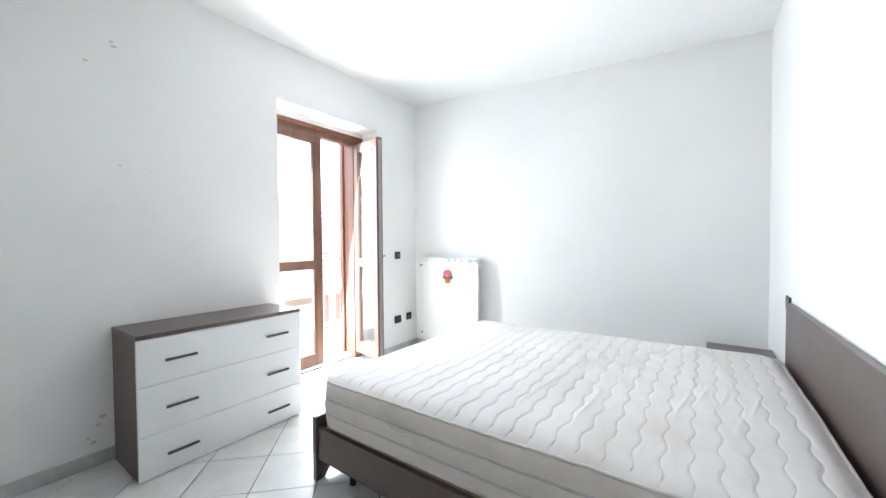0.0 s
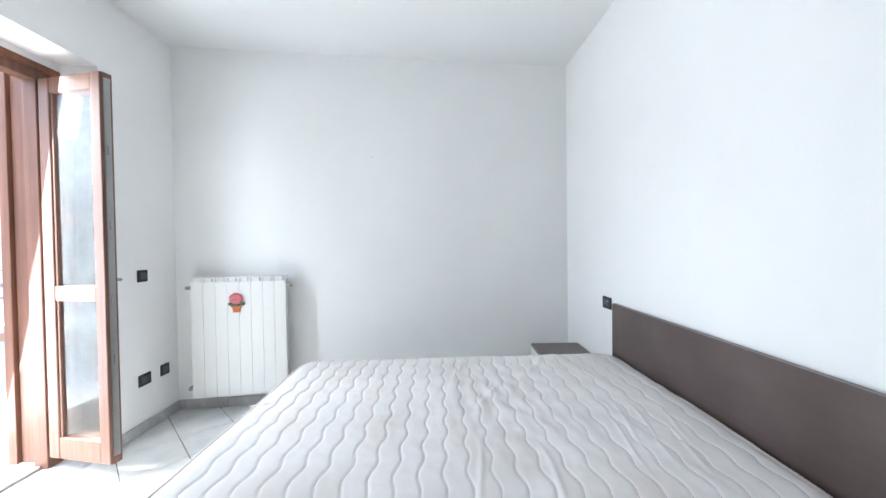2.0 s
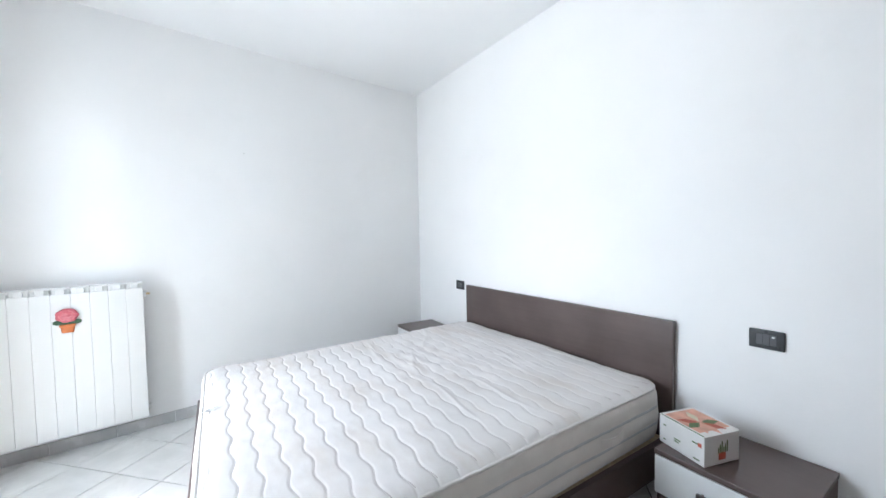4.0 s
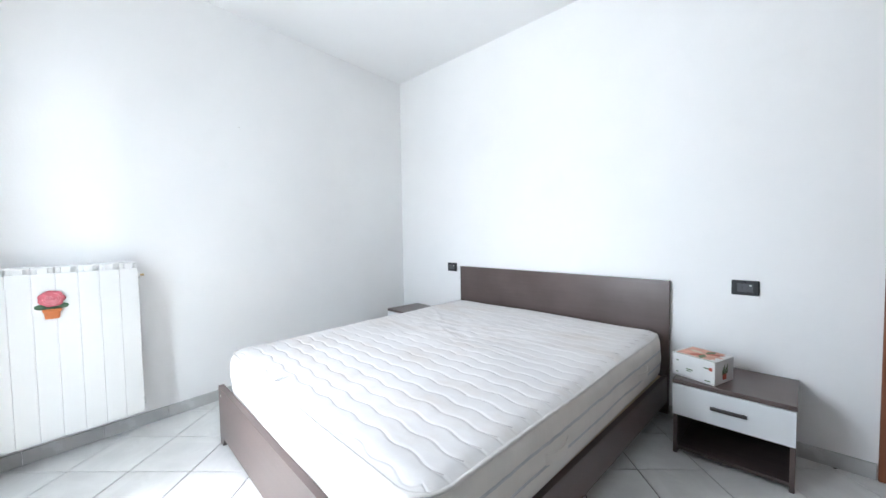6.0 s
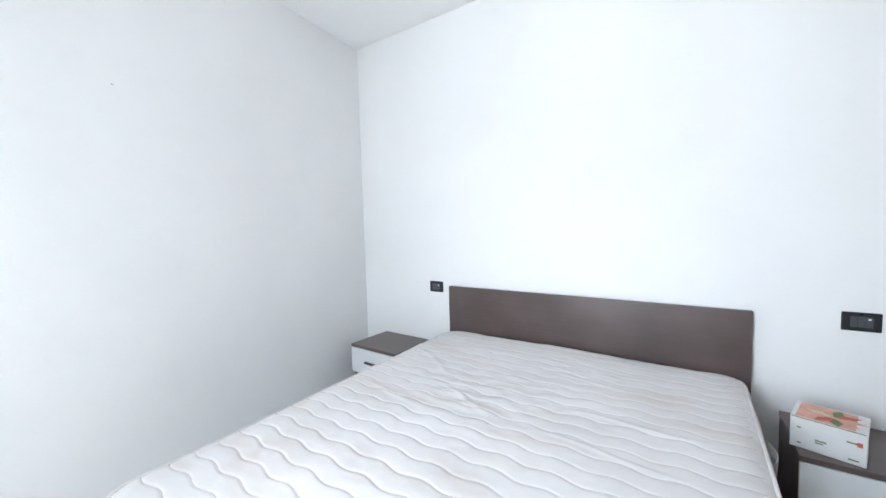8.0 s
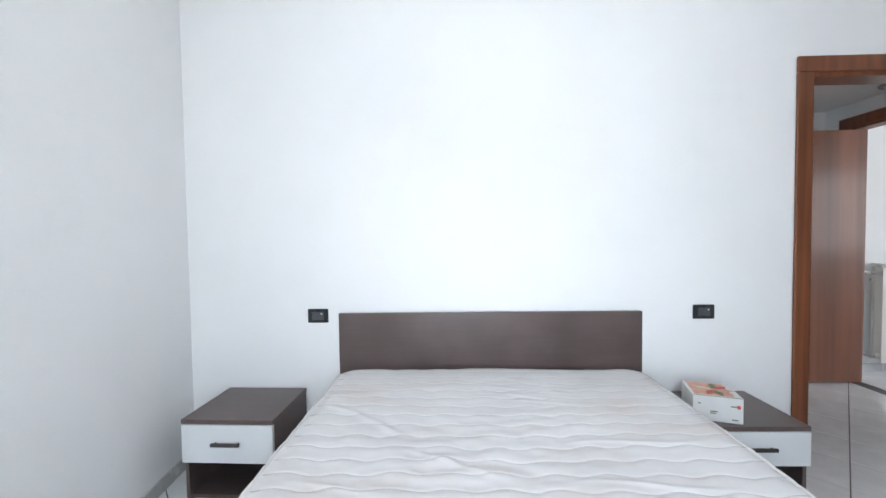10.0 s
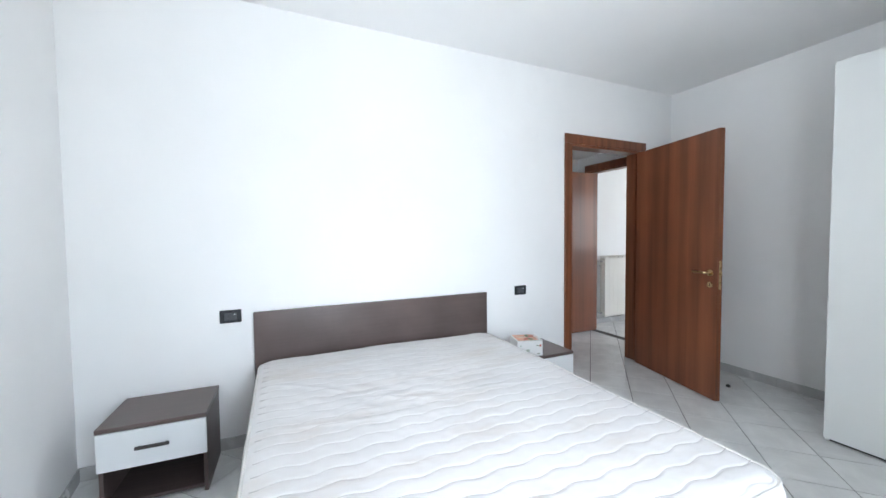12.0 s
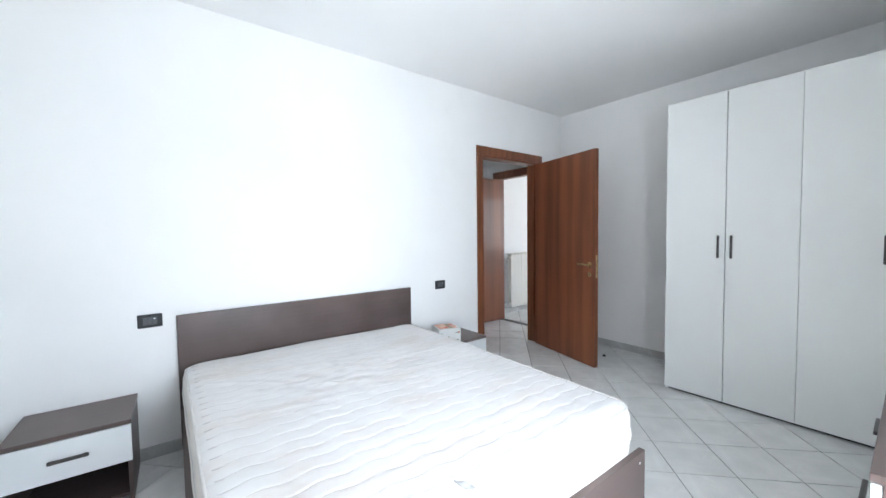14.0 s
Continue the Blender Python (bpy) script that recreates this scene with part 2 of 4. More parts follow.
def wall_box(name, label, *boxes):
    bm = bmesh.new()
    for b in boxes:
        box(*b, bm=bm)
    return structure(name, bm, white_wall, label, "wall")


structure("wall_north", prism([(TH, north(TH)), (W - 0.35, north(W - 0.35)), (W - 0.35, north(W) + 0.4), (TH, 0.45)], -0.15, H), white_wall,
          "white painted plaster wall behind the radiator", "wall")
wall_box("wall_west", "white painted plaster wall with the balcony opening and faint scuffs",
         (W - 0.35, W, S, BAL_S, -0.15, H), (W - 0.35, W, BAL_N, north(W), -0.15, H), (W - 0.35, W - 0.22, BAL_S, BAL_N, BAL_TOP, H), (W - 0.22, W, BAL_S, BAL_N, REVEAL_TOP, H))
wall_box("wall_east", "white painted plaster wall behind the bed head",
         (0, TH, DOOR_N, 0, -0.15, H), (0, TH, S, DOOR_S, -0.15, H), (0, TH, DOOR_S, DOOR_N, DOOR_TOP, H))
wall_box("wall_south", "white painted plaster wall behind the wardrobe", (W - 0.35, TH, S - 0.11, S, -0.15, H))
structure("ceiling", prism([(W, S), (0, S), (0, 0), (W, north(W))], H, H + 0.15), white_ceiling, "plain white painted bedroom ceiling", "ceiling")

# hall and the room beyond it
wall_box("wall_hall_south", "white hall wall with a second doorway", (TH, D2_W, S - 0.11, S, -0.15, H), (D2_E, HALL_E, S - 0.11, S, -0.15, H), (D2_W, D2_E, S - 0.11, S, 2.135, H))
wall_box("wall_hall_east", "white wall along the hall and the room beyond", (HALL_E, HALL_E + TH, R2_S, -2.0, -0.15, H))
wall_box("wall_hall_north", "white wall closing the hall", (TH, HALL_E, -2.0, -1.88, -0.15, H))
structure("ceiling_hall", box(TH, HALL_E, S, -2.0, HALL_TOP, HALL_TOP + 0.1), white_ceiling, "lowered white hall ceiling", "ceiling")
wall_box("wall_room_south", "white wall of the room beyond the hall", (R2_W, HALL_E, R2_S - TH, R2_S, -0.15, H))
# the window opening is out of view, added to let light in
wall_box("wall_room_west", "white wall with an added unseen window opening in the room beyond the hall",
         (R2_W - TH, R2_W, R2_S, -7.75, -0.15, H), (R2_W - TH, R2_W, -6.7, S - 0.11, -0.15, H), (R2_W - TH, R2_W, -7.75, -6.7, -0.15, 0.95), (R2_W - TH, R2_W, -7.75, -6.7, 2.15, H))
structure("ceiling_room", box(R2_W, HALL_E, R2_S, S - 0.11, H, H + 0.1), white_ceiling, "white ceiling of the room beyond the hall", "ceiling")

# ---- floor base, balcony, outside ----
structure("floor", box(W - 0.36, HALL_E, R2_S, 0.1, -0.15, -0.004), grout_mat, "diagonal pale ceramic floor tiles with dark grout", "floor")
structure("balcony_slab", box(W - 1.62, W - 0.36, -4.6, 2.0, -0.19, -0.03), balcony_tile, "pale tiled balcony slab", "balcony")
structure("ground", box(-260, 160, -220, 220, -3.6, -3.4), ground_mat, "pale gravel ground below the house", "ground")


def balcony_railing():
    r = thing("balcony_railing", "thin painted iron railing along the balcony edge", "railing")
    x = W - 1.5
    part("lower_rail", tube([(x, -4.5, 0.07), (x, 1.9, 0.07)], 0.022), pole_mat, r)
    part("middle_rail", tube([(x, -4.5, 0.86), (x, 1.9, 0.86)], 0.012), rail_paint, r)
    part("top_rail", tube([(x, -4.5, 0.96), (x, 1.9, 0.96)], 0.018), rail_paint, r)
    for y in (-4.5, -2.9, -1.35, 0.35, 1.9):
        part("post", cyl((x, y, -0.03), (x, y, 0.96), 0.012), rail_paint, r)


def lamp_pole():
    p = thing("utility_pole", "grey metal utility pole with a cross bar and wires", "pole", pose(-9.2, 2.85, -3.4))
    part("shaft", cyl((0, 0, 0), (0, 0, 5.1), 0.11, 16, 0.07), pole_mat, p)
    part("collar", cyl((0, 0, 3.2), (0, 0, 3.3), 0.125), pole_mat, p)
    part("upper_shaft", cyl((0, 0, 5.1), (0, 0, 5.5), 0.045), pole_mat, p)
    part("cross_bar", box(-0.06, 0.06, -0.35, 0.35, 5.35, 5.47, 0.02), pole_mat, p)
    for y in (-0.3, 0.3):
        part("insulator", cyl((0, y, 5.47), (0, y, 5.6), 0.03), cap_mat, p)
    part("wire", tube([(0, y, 4.25 + 0.0035 * (y - 2) ** 2) for y in range(-12, 17, 2)], 0.012, 6), rubber, p)


def garage_row():
    g = thing("neighbour_outbuilding", "low ochre outbuilding with grey panels and a pale sheet roof", "building", pose(-11.5, 3.0, -3.4))
    part("wall", box(-3, 0, -8, 10, 0, 2.7), orange_wall, g)
    part("roof", box(-3.4, 0.3, -8.3, 10.3, 2.7, 2.86, 0.03), roof_mat, g, "pale sheet roof")
    for k in range(9):
        part("panel", box(-0.01, 0.05, -7.6 + 2 * k, -6.5 + 2 * k, 0.1, 2.45, 0.01), grey_wall if k % 2 else roof_mat, g, "plain door panel")
    for k in range(10):
        part("pilaster", box(-0.02, 0.10, -8 + 2 * k - 0.12, -8 + 2 * k + 0.12, 0, 2.7, 0.01), plaster_out, g)


def house(x, y, w, d, h, mat):
    g = thing("far_house", "pale rendered house with a tiled pitched roof", "house", pose(x, y, -3.4), "far houses")
    part("wall", box(-d / 2, d / 2, -w / 2, w / 2, 0, h), mat, g)
    bm = bmesh.new()
    e = 0.5
    a = [bm.verts.new(v) for v in ((-d / 2 - e, -w / 2 - e, h), (d / 2 + e, -w / 2 - e, h), (d / 2 + e, w / 2 + e, h), (-d / 2 - e, w / 2 + e, h), (0, -w / 2 - e, h + d * 0.28), (0, w / 2 + e, h + d * 0.28))]
    for f in ((0, 1, 2, 3), (1, 2, 5, 4), (3, 0, 4, 5), (0, 4, 1), (2, 5, 3)):
        bm.faces.new([a[i] for i in f])
    part("roof", bm, roof_red, g, "terracotta tiled roof")
    k = int(w // 2.6)
    for s in range(int(h // 2.9)):
        for i in range(k):
            yy = -w / 2 + (i + 0.5) * w / k
            wi = part("window", box(d / 2 - 0.02, d / 2 + 0.03, yy - 0.5, yy + 0.5, 0.9 + 2.9 * s, 2.3 + 2.9 * s, 0.02), blind_mat, g)
            part("sill", box(d / 2, d / 2 + 0.12, yy - 0.6, yy + 0.6, 0.82 + 2.9 * s, 0.9 + 2.9 * s), plaster_out, wi)


def hills():
    bm = bmesh.new()
    rows = []
    for i in range(9):
        row = []
        for j in range(61):
            a = radians(95 + j * 3.2)
            r = 150 + i * 14
            z = -3.4 + (i / 8) ** 0.8 * (30 + 14 * noise.noise((j * 0.13, i * 0.2, 3.1)) + 5 * noise.noise((j * 0.6, i, 1)))
            row.append(bm.verts.new((r * math.cos(a), r * math.sin(a), z)))
        rows.append(row)
    for i in range(8):
        for j in range(60):
            bm.faces.new((rows[i][j], rows[i][j + 1], rows[i + 1][j + 1], rows[i + 1][j]))
    tagged(part("hill_backdrop", bm, hill_mat, smooth=True), "distant wooded hills fading into bright haze", "hills", kind="structure")


balcony_railing()
lamp_pole()
garage_row()
house(-26, 18, 14, 9, 6.2, plaster_out)
house(-30, -4, 12, 9, 5.8, plaster_out)
house(-34, 34, 13, 10, 6.6, plaster_out)
hills()


# ---- balcony door ----
def sash(parent, w, z0, z1):
    """A glazed wooden leaf in its own plane: hinge at the origin, width along +y, thickness along x."""
    t, st = 0.056, 0.075
    mid = 1.0
    part("stile", box(-t / 2, t / 2, 0, st, z0, z1, 0.006), frame_wood, parent)
    part("stile", box(-t / 2, t / 2, w - st, w, z0, z1, 0.006), frame_wood, parent)
    part("top_rail", box(-t / 2 + 0.001, t / 2 - 0.001, st, w - st, z1 - 0.085, z1, 0.005), frame_wood, parent)
    part("middle_rail", box(-t / 2 + 0.001, t / 2 - 0.001, st, w - st, mid - 0.042, mid + 0.042, 0.005), frame_wood, parent)
    part("bottom_rail", box(-t / 2 + 0.001, t / 2 - 0.001, st, w - st, z0, z0 + 0.12, 0.005), frame_wood, parent)
    for a, b in ((z0 + 0.12, mid - 0.042), (mid + 0.042, z1 - 0.085)):
        g = part("pane", box(-0.008, 0.008, st - 0.006, w - st + 0.006, a - 0.006, b + 0.006), glass, parent, "clear glass pane")
        g.visible_shadow = False
        for y0, y1 in ((st, st + 0.014), (w - st - 0.014, w - st)):
            part("bead", box(-0.02, 0.02, y0, y1, a, b, 0.003), frame_wood, parent)


def balcony_door():
    d = thing("door_1", "wooden glazed balcony door with one leaf standing open", "balcony door", kind="structure")
    x0, x1 = W - 0.30, W - 0.225
    fb = 0.065
    part("jamb", box(x0, x1, BAL_S, BAL_S + fb, 0, BAL_TOP, 0.004), frame_wood, d)
    fn = 0.130
    part("jamb", box(x0, x1, BAL_N - fn, BAL_N, 0, BAL_TOP, 0.004), frame_wood, d)
    part("outer_jamb", box(x0 - 0.10, x0 - 0.004, BAL_N - 0.10, BAL_N, 0.02, BAL_TOP, 0.004), frame_wood, d)
    part("outer_jamb", box(x0 - 0.10, x0 - 0.004, BAL_S, BAL_S + 0.06, 0.02, BAL_TOP, 0.004), frame_wood, d)
    part("head", box(x0, x1, BAL_S + fb, BAL_N - fn, BAL_TOP - 0.10, BAL_TOP, 0.004), frame_wood, d)
    part("shutter_box_lip", box(x1 - 0.02, x1 + 0.012, BAL_S, BAL_N, BAL_TOP - 0.045, BAL_TOP - 0.002, 0.004), casing_wood, d)
    part("threshold", box(x0 + 0.01, x1 - 0.035, BAL_S + fb, BAL_N - fn, -0.003, 0.020, 0.004), seal_mat, d, "grey metal threshold strip")
    part("shutter_guide", box(x0 - 0.155, x0 - 0.105, BAL_N - 0.12, BAL_N - 0.06, 0.02, BAL_TOP - 0.02, 0.004), frame_wood, d, "wooden guide of the outer shutter")
    w, w2 = 0.515, 0.435
    z0, z1 = 0.055, BAL_TOP - 0.085
    holder = new("closed_leaf")
    holder.parent = d
    holder.matrix_basis = pose(x1 - 0.01, BAL_S + fb - 0.02, 0)
    sash(holder, w, z0, z1)
    leaf = new("open_leaf")
    leaf.parent = d
    leaf.matrix_basis = pose(x1 + 0.03, BAL_N - fn - 0.002, 0, 0, 0, OPEN) @ Matrix.Translation((-0.014, 0, 0))
    sash(leaf, w2, 0.075, 2.19)
    part("lock_strip", box(-0.014, 0.020, w2 - 0.001, w2 + 0.004, 0.12, 2.16), steel, leaf, "long steel lock strip")
    for z in (0.35, 0.62, 0.95, 1.35, 1.75):
        part("bolt", box(-0.008, 0.008, w2 + 0.003, w2 + 0.010, z, z + 0.05, 0.002), steel, leaf)
    part("rosette", box(-0.040, -0.027, w2 - 0.055, w2 - 0.025, 1.0, 1.12, 0.004), steel, leaf)
    part("lever", tube([(-0.03, w2 - 0.04, 1.07), (-0.075, w2 - 0.04, 1.07), (-0.08, w2 - 0.05, 1.07), (-0.08, w2 - 0.15, 1.065)], 0.008), steel, leaf)
    part("astragal", box(0.0285, 0.046, w2 - 0.05, w2 + 0.012, 0.09, 2.18, 0.004), frame_wood, leaf)


OPEN = -102
balcony_door()
structure("window_sill", box(W - 0.35, W - 0.02, BAL_S, BAL_N, -0.004, 0.001), skirt_mat, "pale marble sill strip under the balcony door", "sill")


# ---- bedroom door ----
def casing(parent, axis, face, a, b, top, depth):
    """Door lining and flat architraves on both faces. axis 'y': the opening runs along y in a wall of constant x."""
    def bx(u0, u1, v0, v1, z0, z1, bev=0.003):
        return box(v0, v1, u0, u1, z0, z1, bev) if axis == "y" else box(u0, u1, v0, v1, z0, z1, bev)
    v0, v1 = min(face, face + depth), max(face, face + depth)
    part("lining", bx(a, a + 0.028, v0 - 0.004, v1 + 0.004, 0, top), casing_wood, parent)
    part("lining", bx(b - 0.028, b, v0 - 0.004, v1 + 0.004, 0, top), casing_wood, parent)
    part("lining", bx(a + 0.028, b - 0.028, v0 - 0.004, v1 + 0.004, top - 0.028, top), casing_wood, parent)
    for p, q in ((v0 - 0.022, v0 - 0.005), (v1 + 0.005, v1 + 0.022)):
        part("architrave", bx(a - 0.072, a + 0.010, p, q, 0, top - 0.008, 0.005), casing_wood, parent)
        part("architrave", bx(b - 0.010, b + 0.072, p, q, 0, top - 0.008, 0.005), casing_wood, parent)
        part("architrave", bx(a - 0.072, b + 0.072, p, q, top - 0.007, top + 0.078, 0.005), casing_wood, parent)


def door_leaf(parent, w, h, handle=True):
    """Leaf along +y from the hinge, thickness along x."""
    leaf = new("leaf")
    leaf.parent = parent
    part("panel", box(-0.022, 0.022, 0.002, w, 0.010, h, 0.003), door_wood, leaf)
    part("edge_strip", box(-0.019, 0.019, w - 0.001, w + 0.0025, 0.012, h - 0.002), casing_wood, leaf, "dark veneered leaf edge")
    if handle:
        for s in (-1, 1):
            part("rosette", cyl((s * 0.021, w - 0.06, 1.005), (s * 0.030, w - 0.06, 1.005), 0.025, 24), brass, leaf)
            part("lever", tube([(s * 0.028, w - 0.06, 1.005), (s * 0.062, w - 0.06, 1.005), (s * 0.070, w - 0.068, 1.005), (s * 0.070, w - 0.12, 1.009), (s * 0.066, w - 0.175, 1.005)], 0.009, 12), brass, leaf)
            part("key_rosette", cyl((s * 0.021, w - 0.06, 0.912), (s * 0.028, w - 0.06, 0.912), 0.022, 24), brass, leaf)
            part("keyhole", box(s * 0.0285 - 0.001, s * 0.0285 + 0.001, w - 0.063, w - 0.057, 0.899, 0.923), rubber, leaf)
        part("lock_plate", box(-0.010, 0.010, w + 0.002, w + 0.005, 0.88, 1.10, 0.001), brass, leaf)
        part("latch", box(-0.007, 0.007, w + 0.004, w + 0.016, 0.990, 1.020, 0.003), brass, leaf)
    return leaf


def bedroom_door():
    d = thing("door_2", "reddish walnut-veneer interior door standing open into the bedroom", "door", kind="structure")
    casing(d, "y", 0, DOOR_S, DOOR_N, DOOR_TOP, TH)
    lf = door_leaf(d, 0.90, 2.108)
    lf.matrix_basis = pose(-0.045, -4.320, 0, 0, 0, DOOR_ANGLE)
    for z in (0.25, 1.85):
        part("hinge", cyl((-0.028, DOOR_S + 0.008, z), (-0.028, DOOR_S + 0.008, z + 0.09), 0.008), brass, d)
    part("strike_plate", box(0.03, 0.05, DOOR_N - 0.030, DOOR_N - 0.0285, 0.9, 1.1), brass, d)


def hall_door():
    d = thing("door_3", "dark walnut-veneer hall door folded back beside its doorway", "door", kind="structure")
    casing(d, "x", S, D2_W, D2_E, DOOR_TOP, -0.11)
    lf = door_leaf(d, 0.905, 2.108, True)
    lf.matrix_basis = pose(D2_E - 0.053, S - 0.052, 0, 0, 0, -1.5)


DOOR_ANGLE = 76
bedroom_door()
hall_door()


# ---- bed ----
BX, BN, BS = -1.985, -0.875, -2.57       # foot of the slats, north and south ends of the headboard


def bed():
    b = thing("double_bed", "dark wenge-laminate double bed with a low flat headboard", "bed")
    part("headboard", box(-0.034, -0.004, BS, BN, 0.03, 0.85, 0.003), wenge, b)
    # foot panel with cut-out feet; the frame stands slightly askew to the head wall
    foot_n, foot_s = Vector((-2.012, -0.828)), Vector((-2.050, -2.540))
    run = (foot_s - foot_n).normalized()
    out = Vector((run.y, -run.x)) * 0.028
    length = (foot_s - foot_n).length
    prof = [(0, 0.0), (0.05, 0.0), (0.085, 0.050), (length - 0.085, 0.050), (length - 0.05, 0.0), (length, 0.0), (length, 0.328), (0, 0.328)]
    bm = bmesh.new()
    f = [bm.verts.new((*(foot_n + run * u), z)) for u, z in prof]
    g = [bm.verts.new((*(foot_n + run * u - out), z)) for u, z in prof]
    bm.faces.new(f)
    bm.faces.new(g[::-1])
    for i in range(len(prof)):
        j = (i + 1) % len(prof)
        bm.faces.new((f[i], g[i], g[j], f[j]))
    bmesh.ops.bevel(bm, geom=bm.edges[:], offset=0.0012, segments=1, affect="EDGES")
    board = part("footboard", bm, wenge, b)
    for u in (0.05, length - 0.05):
        p = foot_n + run * u + out * 0.02
        part("screw_cap", cyl((*p, 0.285), (*(p + out * 0.06), 0.285), 0.006, 12), cap_mat, board, "small white screw cap")

    def rail(head_y, foot_y, thick, z0, z1, x_foot, x_head):
        return prism([(x_foot, foot_y), (x_head, head_y), (x_head, head_y + thick), (x_foot, foot_y + thick)], z0, z1)
    part("side_rail", rail(-0.905, -0.858, 0.025, 0.110, 0.272, -1.980, -0.036), wenge, b)
    part("side_rail", rail(-2.565, -2.530, 0.025, 0.110, 0.272, -2.018, -0.036), wenge, b)
    part("rail_ledge", rail(-2.539, -2.504, 0.05, 0.235, 0.268, -2.00, -0.06), slat_mat, b)
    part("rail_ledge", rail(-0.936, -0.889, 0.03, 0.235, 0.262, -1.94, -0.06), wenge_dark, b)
    for k in range(14):
        x = BX + 0.09 + k * 0.137
        a = (x - BX) / -BX
        ys = -2.462 - 0.03 * a
        yn = -0.93 - 0.04 * a
        part("slat", box(x, x + 0.065, ys, yn, 0.278, 0.290, 0.003), slat_mat, b)
        part("slat_cap", box(x - 0.006, x + 0.071, ys - 0.012, ys + 0.038, 0.276, 0.296, 0.004), cap_mat, b, "white plastic slat end cap")
    part("centre_bar", box(BX + 0.03, -0.05, -1.72, -1.68, 0.24, 0.277, 0.003), rubber, b)
    for x in (BX + 0.13, -1.0, -0.25):
        for y in (-2.45, -1.70, -0.99):
            part("support_leg", cyl((x, y, 0), (x, y, 0.277), 0.016), rubber, b)


# soft folds in the cover: middle, half length, direction, height, width
RIDGES = ((-0.37, -1.86, 0.24, 1.50, 0.0035, 0.008), (-0.43, -1.82, 0.20, 1.52, 0.0035, 0.008), (-0.31, -1.98, 0.17, 1.55, 0.0035, 0.008),
          (-0.49, -1.92, 0.22, 1.56, 0.003, 0.007), (-0.25, -1.80, 0.16, 1.50, 0.003, 0.007),
          (-0.68, -1.24, 0.15, 1.10, 0.006, 0.016), (-0.92, -1.52, 0.20, 1.25, 0.005, 0.012), (-0.80, -2.15, 0.28, 1.66, 0.004, 0.011),
          (-0.56, -1.05, 0.16, 1.35, 0.004, 0.014), (-1.02, -2.10, 0.24, 1.60, 0.004, 0.010), (-1.05, -1.20, 0.20, 1.50, 0.004, 0.012))


def mattress():
    m = thing("mattress", "worn white quilted double mattress with grey side bands", "mattress")
    x0, x1 = -2.005, -0.05
    y0, y1 = -2.555, -0.888
    zb, zt = 0.298, 0.538
    nx, ny = 640, 130
    r = 0.035

    def wave(x, y):
        return 0.0078 * math.sin(2 * math.pi * y / 0.165 + 1.2 * math.sin(x * 2.1)) + 0.012 * noise.noise((x * 2.5, y * 2.5, 0.3))

    def skew(x, y):
        """The mattress lies a little askew, like the frame under it."""
        k = (x1 - x) / (x1 - x0)
        return x + 0.022 * k * (y - (y0 + y1) / 2) / 0.83, y + 0.012 * k

    def top_z(x, y):
        q = (x + wave(x, y)) / 0.0752
        fr = q - math.floor(q)
        d = min(fr, 1 - fr) * 0.0752
        soft = min(1.0, max(0.0, (x + 1.15) / 0.45)) * min(1.0, max(0.0, (-0.12 - x) / 0.15))
        puff = (0.0031 * (1 - math.exp(-(d / 0.0042) ** 2)) + 0.0010 * math.sin(math.pi * fr)) * (1 - 0.2 * soft)
        sag = 0.014 * noise.noise((x * 1.3 + 4, y * 1.3, 1.7)) + 0.004 * noise.noise((x * 4.2, y * 4.2, 7.7)) + 0.0011 * noise.noise((x * 24, y * 30, 9.1))
        crumple = math.exp(-((x + 0.85) / 0.28) ** 2 - ((y + 1.55) / 0.42) ** 2)
        wr = 0.007 * soft * max(0.0, noise.noise((x * 13 + y * 2, y * 2.2, 5.5))) ** 1.2 + 0.011 * crumple * noise.noise((x * 18, y * 9, 2.2))
        for cx, cy, half, turn, amp, wide in RIDGES:
            a = (x - cx) * math.cos(turn) + (y - cy) * math.sin(turn)
            if abs(a) < half:
                b = -(x - cx) * math.sin(turn) + (y - cy) * math.cos(turn) + 0.02 * math.sin(a * 9)
                wr += amp * math.exp(-(b / wide) ** 2) * (1 - (a / half) ** 2)
        rise = 0.014 * max(0.0, (x + 1.3) / 1.3)
        return zt + 0.004 * max(0.0, (-1.7 - y) / 0.8) + puff + sag + wr + rise

    bm = bmesh.new()
    grid = []
    for i in range(nx + 1):
        row = []
        for j in range(ny + 1):
            u, v = i / nx, j / ny
            x, y = x0 + r * 0.5 + (x1 - x0 - r) * u, y0 + r * 0.5 + (y1 - y0 - r) * v
            ex, ey = min(u, 1 - u) * (x1 - x0), min(v, 1 - v) * (y1 - y0)
            z = top_z(x, y)
            # rounded corners in plan, soft edges
            cr = 0.10
            dx, dy = max(0.0, cr - ex), max(0.0, cr - ey)
            d = math.hypot(dx, dy)
            if dx > 0 and dy > 0 and d > 0:
                k = cr * max(dx, dy) / cr / d
                x += (1 if u < 0.5 else -1) * dx * (1 - k)
                y += (1 if v < 0.5 else -1) * dy * (1 - k)
            e = max(0.0, 1 - min(ex, ey) / 0.07)
            z -= 0.022 * e * e
            row.append(bm.verts.new((*skew(x, y), z)))
        grid.append(row)
    for i in range(nx):
        for j in range(ny):
            bm.faces.new((grid[i][j], grid[i + 1][j], grid[i + 1][j + 1], grid[i][j + 1]))
    rim = [grid[i][0].co.copy() for i in range(nx)] + [grid[nx][j].co.copy() for j in range(ny)] + [grid[i][ny].co.copy() for i in range(nx, 0, -1)] + [grid[0][j].co.copy() for j in range(ny, 0, -1)]
    top = part("quilted_top", bm, fabric, m, smooth=True)
